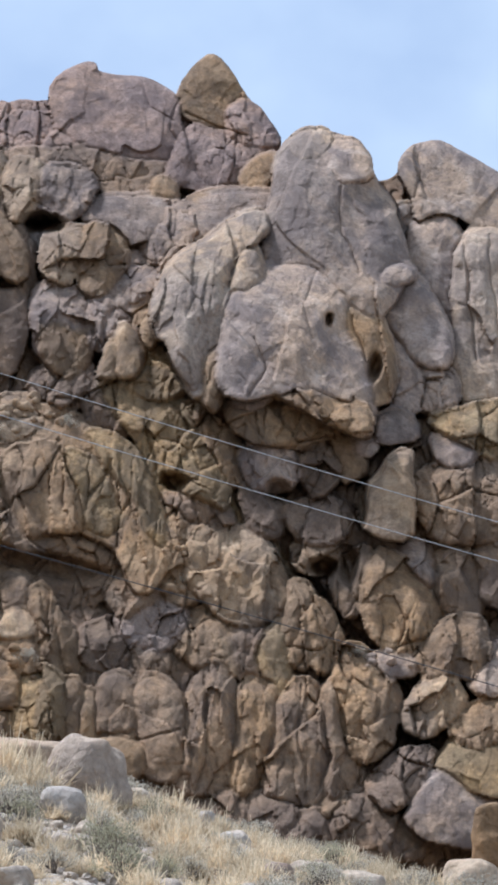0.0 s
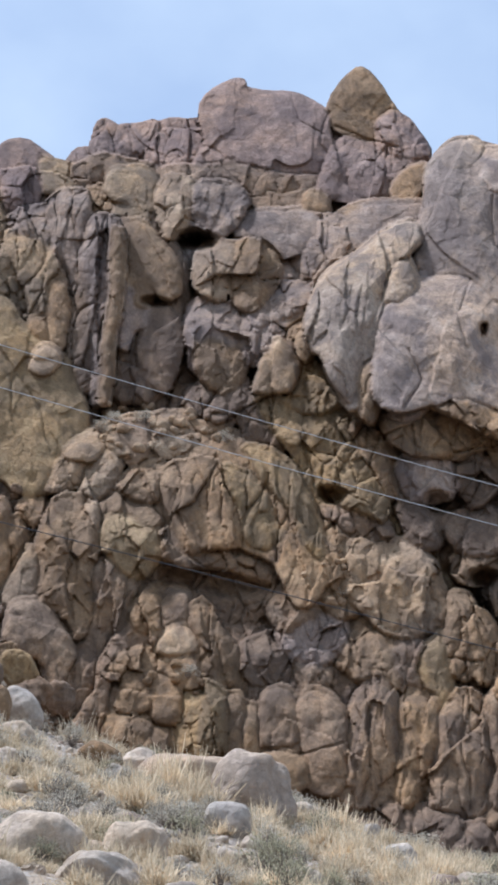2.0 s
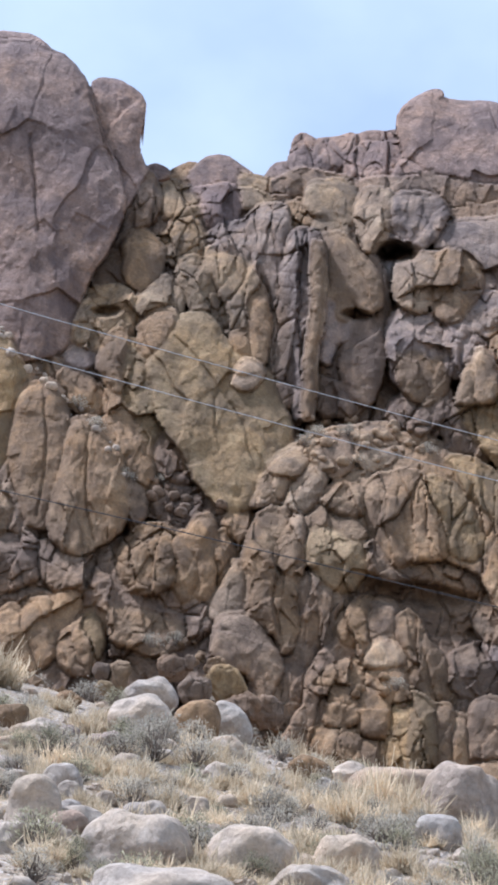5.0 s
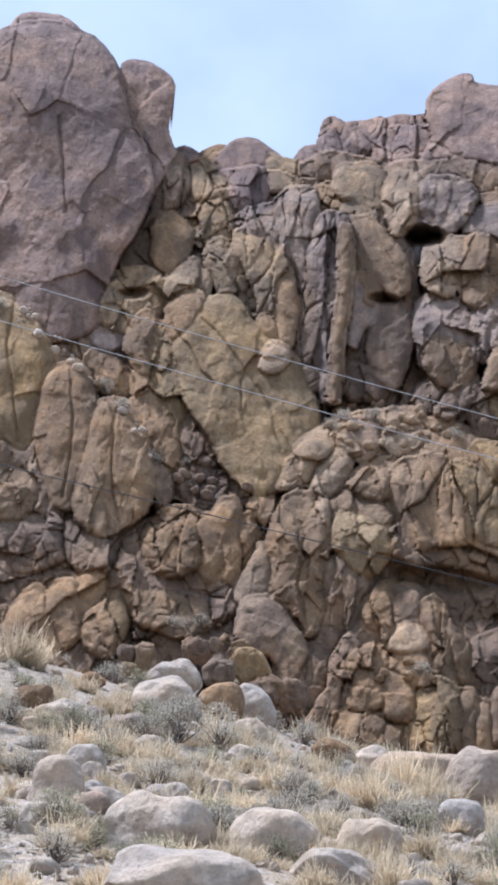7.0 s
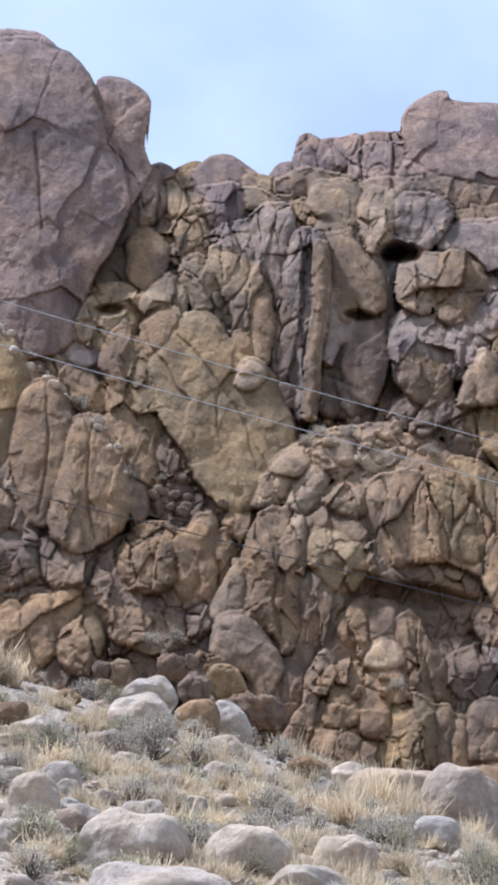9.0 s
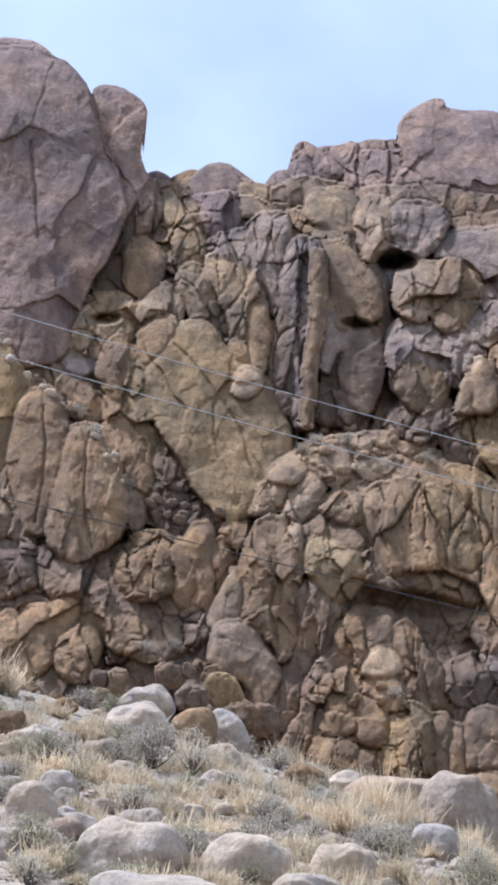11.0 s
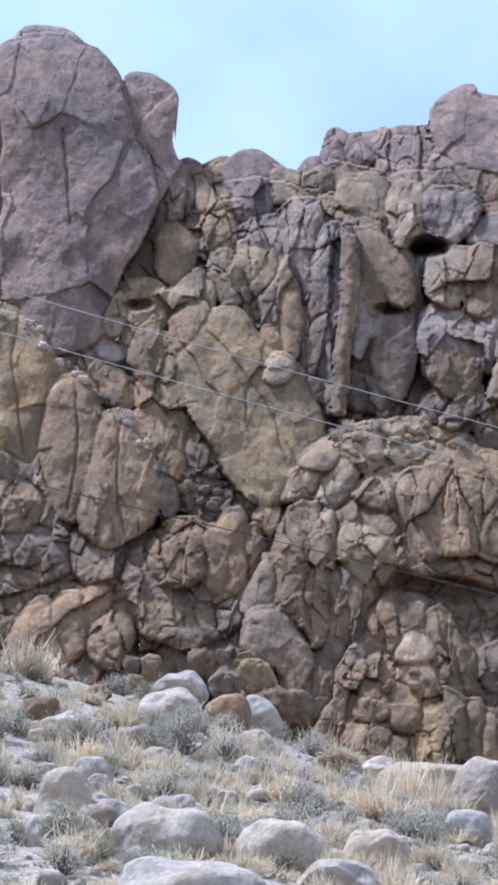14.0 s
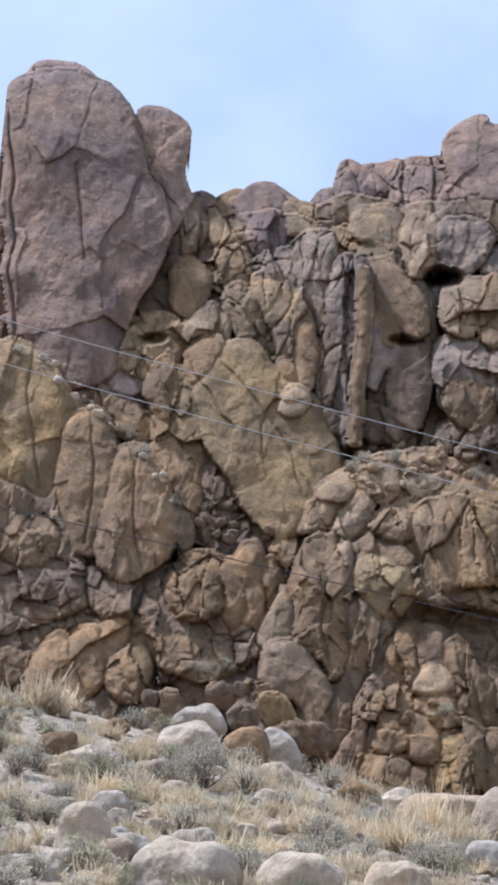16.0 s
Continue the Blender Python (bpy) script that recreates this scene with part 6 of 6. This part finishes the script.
slope_boulder(4.14, 55.25, 9.24, 0.75, 0.60, 0.55, 0, "w")
slope_boulder(5.58, 55.99, 9.07, 0.44, 0.35, 0.46, 0, "w")
slope_boulder(4.94, 45.34, 7.29, 0.69, 0.55, 0.51, -14, "w")
slope_boulder(5.80, 41.29, 6.44, 0.93, 0.75, 0.47, 6, "w")
slope_boulder(12.77, 63.16, 10.21, 0.80, 0.64, 1.77, -2, "b")
slope_boulder(12.43, 63.29, 9.29, 1.43, 1.14, 1.08, -8, "w")
slope_boulder(6.68, 42.56, 6.57, 0.79, 0.63, 0.38, 0, "w")
slope_boulder(4.54, 52.53, 8.63, 0.65, 0.52, 0.36, 0, "w")
slope_boulder(5.00, 40.90, 6.41, 0.50, 0.40, 0.37, 0, "w")
slope_boulder(1.18, 34.90, 5.31, 0.50, 0.40, 0.39, -10, "w")

# ---- plants ----
plant("g", -6.80, 63.00, 1.30, 0.91)
plant("s", -5.09, 63.00, 1.17, 0.73)
plant("k", -4.21, 60.60, 0.75, 0.55)
plant("s", -2.76, 50.60, 1.36, 1.04)
plant("g", -2.22, 53.20, 0.77, 0.77)
plant("g", -0.55, 63.00, 1.56, 0.99)
plant("s", -1.33, 63.00, 0.78, 0.65)
plant("g", -2.83, 45.10, 1.02, 0.59)
plant("s", -2.08, 44.00, 0.73, 0.45)
plant("g", -0.99, 46.20, 1.33, 0.63)
plant("g", 0.79, 47.00, 1.26, 0.93)
plant("g", 1.76, 52.30, 1.29, 0.97)
plant("s", 1.39, 44.50, 0.83, 0.59)
plant("g", 2.63, 46.00, 0.95, 0.57)
plant("k", 2.63, 40.60, 0.67, 0.50)
plant("s", -3.29, 35.40, 0.88, 0.51)
plant("k", -2.88, 36.30, 0.45, 0.45)
plant("s", -4.32, 49.60, 1.23, 0.61)
plant("s", -5.57, 54.90, 1.02, 0.57)
plant("s", 0.23, 44.40, 0.73, 0.46)
plant("s", -0.48, 43.80, 0.81, 0.45)
plant("g", 1.23, 58.30, 0.84, 0.72)
plant("s", 2.04, 48.80, 0.60, 0.50)
plant("s", -1.12, 40.90, 0.34, 0.25)
plant("g", 0.21, 63.00, 0.78, 0.52)
plant("g", -4.10, 55.50, 0.69, 0.46)
plant("s", -2.08, 49.30, 0.61, 0.37)
plant("g", 0.06, 42.40, 0.52, 0.35)
plant("s", -4.55, 43.00, 0.62, 0.44)
plant("g", -0.42, 52.10, 0.75, 0.43)
plant("g", 1.88, 49.60, 1.33, 0.92)
plant("g", 2.79, 44.30, 1.00, 0.64)
plant("k", 2.65, 38.40, 0.95, 0.71)
plant("g", 3.80, 42.40, 1.05, 0.79)
plant("s", 1.64, 44.90, 0.83, 0.55)
plant("g", 5.22, 45.90, 0.85, 0.57)
plant("g", 5.91, 44.70, 0.83, 0.46)
plant("g", 7.79, 52.10, 0.97, 0.71)
plant("k", 10.00, 63.00, 0.78, 0.65)
plant("g", 10.91, 63.00, 1.17, 0.60)
plant("s", 3.74, 38.80, 0.64, 0.40)
plant("g", 3.16, 63.00, 1.17, 0.39)
plant("s", 1.19, 36.70, 0.68, 0.45)
plant("g", 4.90, 63.00, 0.65, 0.52)
plant("g", -6.93, 60.00, 1.48, 1.11)
plant("s", -6.26, 63.00, 0.78, 0.52)
plant("s", -5.71, 49.60, 0.82, 0.61)
plant("s", -4.66, 42.80, 0.79, 0.44)
plant("k", -4.20, 37.80, 0.62, 0.39)
plant("k", -2.96, 37.60, 0.54, 0.46)
plant("s", -3.82, 33.80, 0.56, 0.42)
plant("g", -0.14, 63.00, 1.17, 0.78)
plant("g", 3.81, 44.70, 0.92, 0.83)
plant("g", 4.24, 44.40, 0.82, 0.73)
plant("g", 4.54, 42.90, 0.74, 0.57)
plant("g", 5.40, 43.50, 0.81, 0.54)
plant("g", 5.98, 44.20, 0.73, 0.51)
plant("g", 9.41, 63.00, 0.83, 0.80)
plant("s", 10.05, 63.00, 0.78, 0.65)
plant("g", 10.93, 63.00, 1.09, 0.67)
plant("g", 1.41, 51.60, 1.17, 1.06)
plant("g", 0.91, 49.00, 0.91, 0.81)
plant("g", 2.24, 59.10, 0.85, 0.97)
plant("g", 3.05, 49.30, 0.75, 0.65)
plant("s", 2.66, 41.70, 0.65, 0.57)
plant("g", 4.76, 63.00, 0.70, 0.44)
plant("s", 3.12, 41.30, 0.51, 0.43)
plant("g", -0.20, 63.00, 1.17, 0.78)
plant("s", -0.53, 59.30, 0.86, 0.61)
plant("g", -1.84, 53.00, 0.98, 0.76)
plant("g", -0.74, 47.20, 1.26, 0.68)
plant("g", 0.02, 47.60, 1.18, 0.69)
plant("g", 0.71, 49.20, 1.01, 0.81)
plant("g", -1.62, 45.60, 0.75, 0.38)
plant("s", 1.14, 45.60, 0.85, 0.47)
plant("g", 2.49, 45.10, 0.74, 0.56)
plant("g", 4.38, 50.20, 1.14, 0.72)
plant("s", -2.84, 51.70, 0.75, 0.96)
plant("s", 0.32, 55.40, 0.68, 0.46)
plant("g", -2.56, 42.00, 0.78, 0.52)

# ---- overhead cables ----
cable(48, 0.001548, -0.20535, 15.627, 0.0085, "light")
cable(48, 0.001293, -0.19821, 14.878, 0.0085, "light")
cable(44, -0.000996, -0.16802, 11.656, 0.0085, "dark")

# ---- loose plants and stones between the named ones ----
fill = np.random.default_rng(5)
grass = []
for i in range(560):
    gy = 33 + 27 * fill.uniform() ** 0.8
    gx = fill.uniform(-0.17, 0.2) * gy
    kind = "ggggggsskg"[fill.integers(10)]
    w = fill.uniform(0.45, 1.1)
    h = w * fill.uniform(0.42, 0.68)
    if kind == "g":
        grass.append((gx, gy, w, h))
    else:
        plant(kind, gx, gy, w, h)
# the nearest bunches one by one, the many behind them as one growth
grass.sort(key=lambda g: g[1])
for g in grass[:200]:
    plant("g", *g)


def thick_grass(bunches):
    thin = [tuft_mesh(s, 420) for s in (15, 16)]
    raw = []
    for me in thin:
        co = np.empty(3 * len(me.vertices))
        me.vertices.foreach_get("co", co)
        raw.append(co.reshape(-1, 3))
    pts = []
    for i, (gx, gy, w, h) in enumerate(bunches):
        a = 1.7 * i
        q = raw[i % 2] * (w, w, h)
        q = np.stack([q[:, 0] * math.cos(a) - q[:, 1] * math.sin(a), q[:, 0] * math.sin(a) + q[:, 1] * math.cos(a), q[:, 2]], 1)
        pts.append(q + (gx, gy, float(uneven(gx, gy)[0]) - 0.03))
    pts = np.concatenate(pts)
    faces = np.arange(len(pts)).reshape(-1, 4)
    return tagged(new("dry_grass", quads("dry_grass", pts, faces, STRAW, False)), "blond dry grass thick over the upper slope", "grass", kind="stuff")


thick_grass(grass[200:])

PEBBLES = []
for s in range(8):
    p, faces = stone_points(6, 1.0, 0.85, 0.7, 900 + s, 2.4, 0.1, 0.0, 1.0, 0.3, 0.12, 0.2, cuts=8)
    PEBBLES.append(quads("stone", p, faces, SKIN["w" if s < 6 else "g"]))
for i in range(150):
    gy = 33 + 31 * fill.uniform() ** 0.8
    gx = fill.uniform(-0.17, 0.2) * gy
    w = 0.14 + 0.6 * fill.uniform() ** 2.0
    ob = new("stone", PEBBLES[fill.integers(8)])
    ob.matrix_world = pose(gx, gy, float(uneven(gx, gy)[0]) + 0.12 * w, fill.uniform(-20, 20), fill.uniform(-20, 20), fill.uniform(0, 360)) @ Matrix.Diagonal((w, w, w, 1))
    tagged(ob, "small whitish granite stone lying on the slope", "stone", "stones on the slope")


def ledge_stones(y, count, low, high, skin, outline):
    """Loose stones, and a shrub here and there, lodged on the ledges within an outline on the upright plane at y."""
    ring = np.array(outline)
    mesh = {}
    placed = 0
    while placed < count:
        x, z = fill.uniform(ring[:, 0].min(), ring[:, 0].max()), fill.uniform(ring[:, 1].min(), ring[:, 1].max())
        if within(np.array([x]), np.array([z]), ring, 1.0)[0][0] < 0:
            continue
        q, p = x / y, (z - EYE) / y
        i, j = np.searchsorted(SURFACE["qs"], q), np.searchsorted(SURFACE["ps"], p)
        far = float(SURFACE["Y"][i, j])
        w = low + (high - low) * fill.uniform() ** 1.6
        at = pose(q * far, far - 0.12 * w, EYE + p * far, *fill.uniform(-25, 25, 2), fill.uniform(0, 360))
        if placed % 8 == 7:
            stems, leaves = SHRUBS["s"][placed % 3]
            ob = new("sagebrush", stems)
            new("foliage", leaves).parent = ob
            tagged(ob, "grey dry low sagebrush rooted on a cliff ledge", "shrub", "shrubs on the cliff")
            ob.matrix_world = pose(q * far, far + 0.05, EYE + p * far - 0.1, 0, 0, placed * 50) @ Matrix.Diagonal((0.7, 0.7, 0.5, 1))
        else:
            k = placed % 4
            if k not in mesh:
                pts, faces = stone_points(6, 1.0, 0.85, 0.8, 950 + k, 2.6, 0.1, 0.0, 1.0, 0.3, 0.12, 0.2, cuts=9)
                mesh[k] = quads("stone", pts, faces, SKIN[skin])
            ob = new("stone", mesh[k])
            ob.matrix_world = at @ Matrix.Diagonal((w, w, w, 1))
            tagged(ob, TONE[skin] + " broken granite stone lodged on a cliff ledge", "stone", "stones on the cliff ledges")
        placed += 1


ledge_stones(78.7, 34, 0.14, 0.45, "l", [(-0.95, 23.10), (-0.17, 23.66), (1.79, 23.88), (3.12, 23.38), (2.67, 22.67), (1.21, 22.57), (-0.41, 22.46)])
ledge_stones(79.4, 34, 0.1, 0.38, "w", [(-11.36, 26.68), (-10.35, 26.74), (-9.07, 25.60), (-7.80, 24.46), (-5.99, 22.69), (-5.46, 21.25), (-6.13, 22.31), (-7.75, 23.83), (-9.19, 25.03), (-10.62, 25.99)])
ledge_stones(78.9, 14, 0.15, 0.5, "l", [(-0.84, 23.93), (0.46, 24.14), (1.80, 23.72), (1.18, 23.22), (-0.45, 23.10)])
ledge_stones(75.1, 12, 0.12, 0.4, "g", [(10.65, 17.52), (11.96, 16.87), (13.00, 16.46), (12.33, 15.96), (11.04, 16.46)])
ledge_stones(74.4, 12, 0.1, 0.35, "b", [(0.58, 15.75), (1.79, 15.76), (3.03, 15.23), (2.90, 14.84), (0.93, 15.01)])
ledge_stones(74.4, 24, 0.12, 0.5, "b", [(-4.76, 16.43), (-3.41, 16.68), (-2.40, 15.36), (-1.11, 14.08), (-2.30, 14.00), (-3.60, 15.21)])
ledge_stones(77.4, 14, 0.12, 0.5, "d", [(-5.17, 21.45), (-3.54, 21.15), (-2.16, 20.80), (-2.68, 20.34), (-4.77, 20.41)])
ledge_stones(76.2, 10, 0.12, 0.4, "l", [(5.18, 18.84), (6.39, 19.46), (6.80, 18.37), (6.06, 17.81)])


def rubble(name, count, xr, yr, low, high, skin, seed, label):
    """Broken stones too many to count, as one mesh."""
    rng = np.random.default_rng(seed)
    u, faces = ball(2)
    yy = rng.uniform(*yr, count)
    xx = rng.uniform(*xr, count) * yy
    size = low + (high - low) * rng.uniform(0, 1, count) ** 3
    zz = uneven(xx, yy)
    pts, fcs = [], []
    for i in range(count):
        q = u * rng.uniform(0.7, 1.15, (len(u), 1)) * (0.5 * size[i]) * rng.uniform(0.6, 1.1, 3)
        pts.append(q + (xx[i], yy[i], zz[i] + 0.1 * size[i]))
        fcs.append(faces + i * len(u))
    return tagged(new(name, quads(name, np.concatenate(pts), np.concatenate(fcs), SKIN[skin], False)), label, "rubble", kind="stuff")


rubble("gravel", 4200, (-0.18, 0.21), (32, 64), 0.03, 0.26, "w", 41, "whitish granite gravel strewn over the slope")
rubble("talus", 1500, (-0.15, 0.21), (62, 76), 0.15, 0.8, "b", 42, "tan broken talus below the cliff")
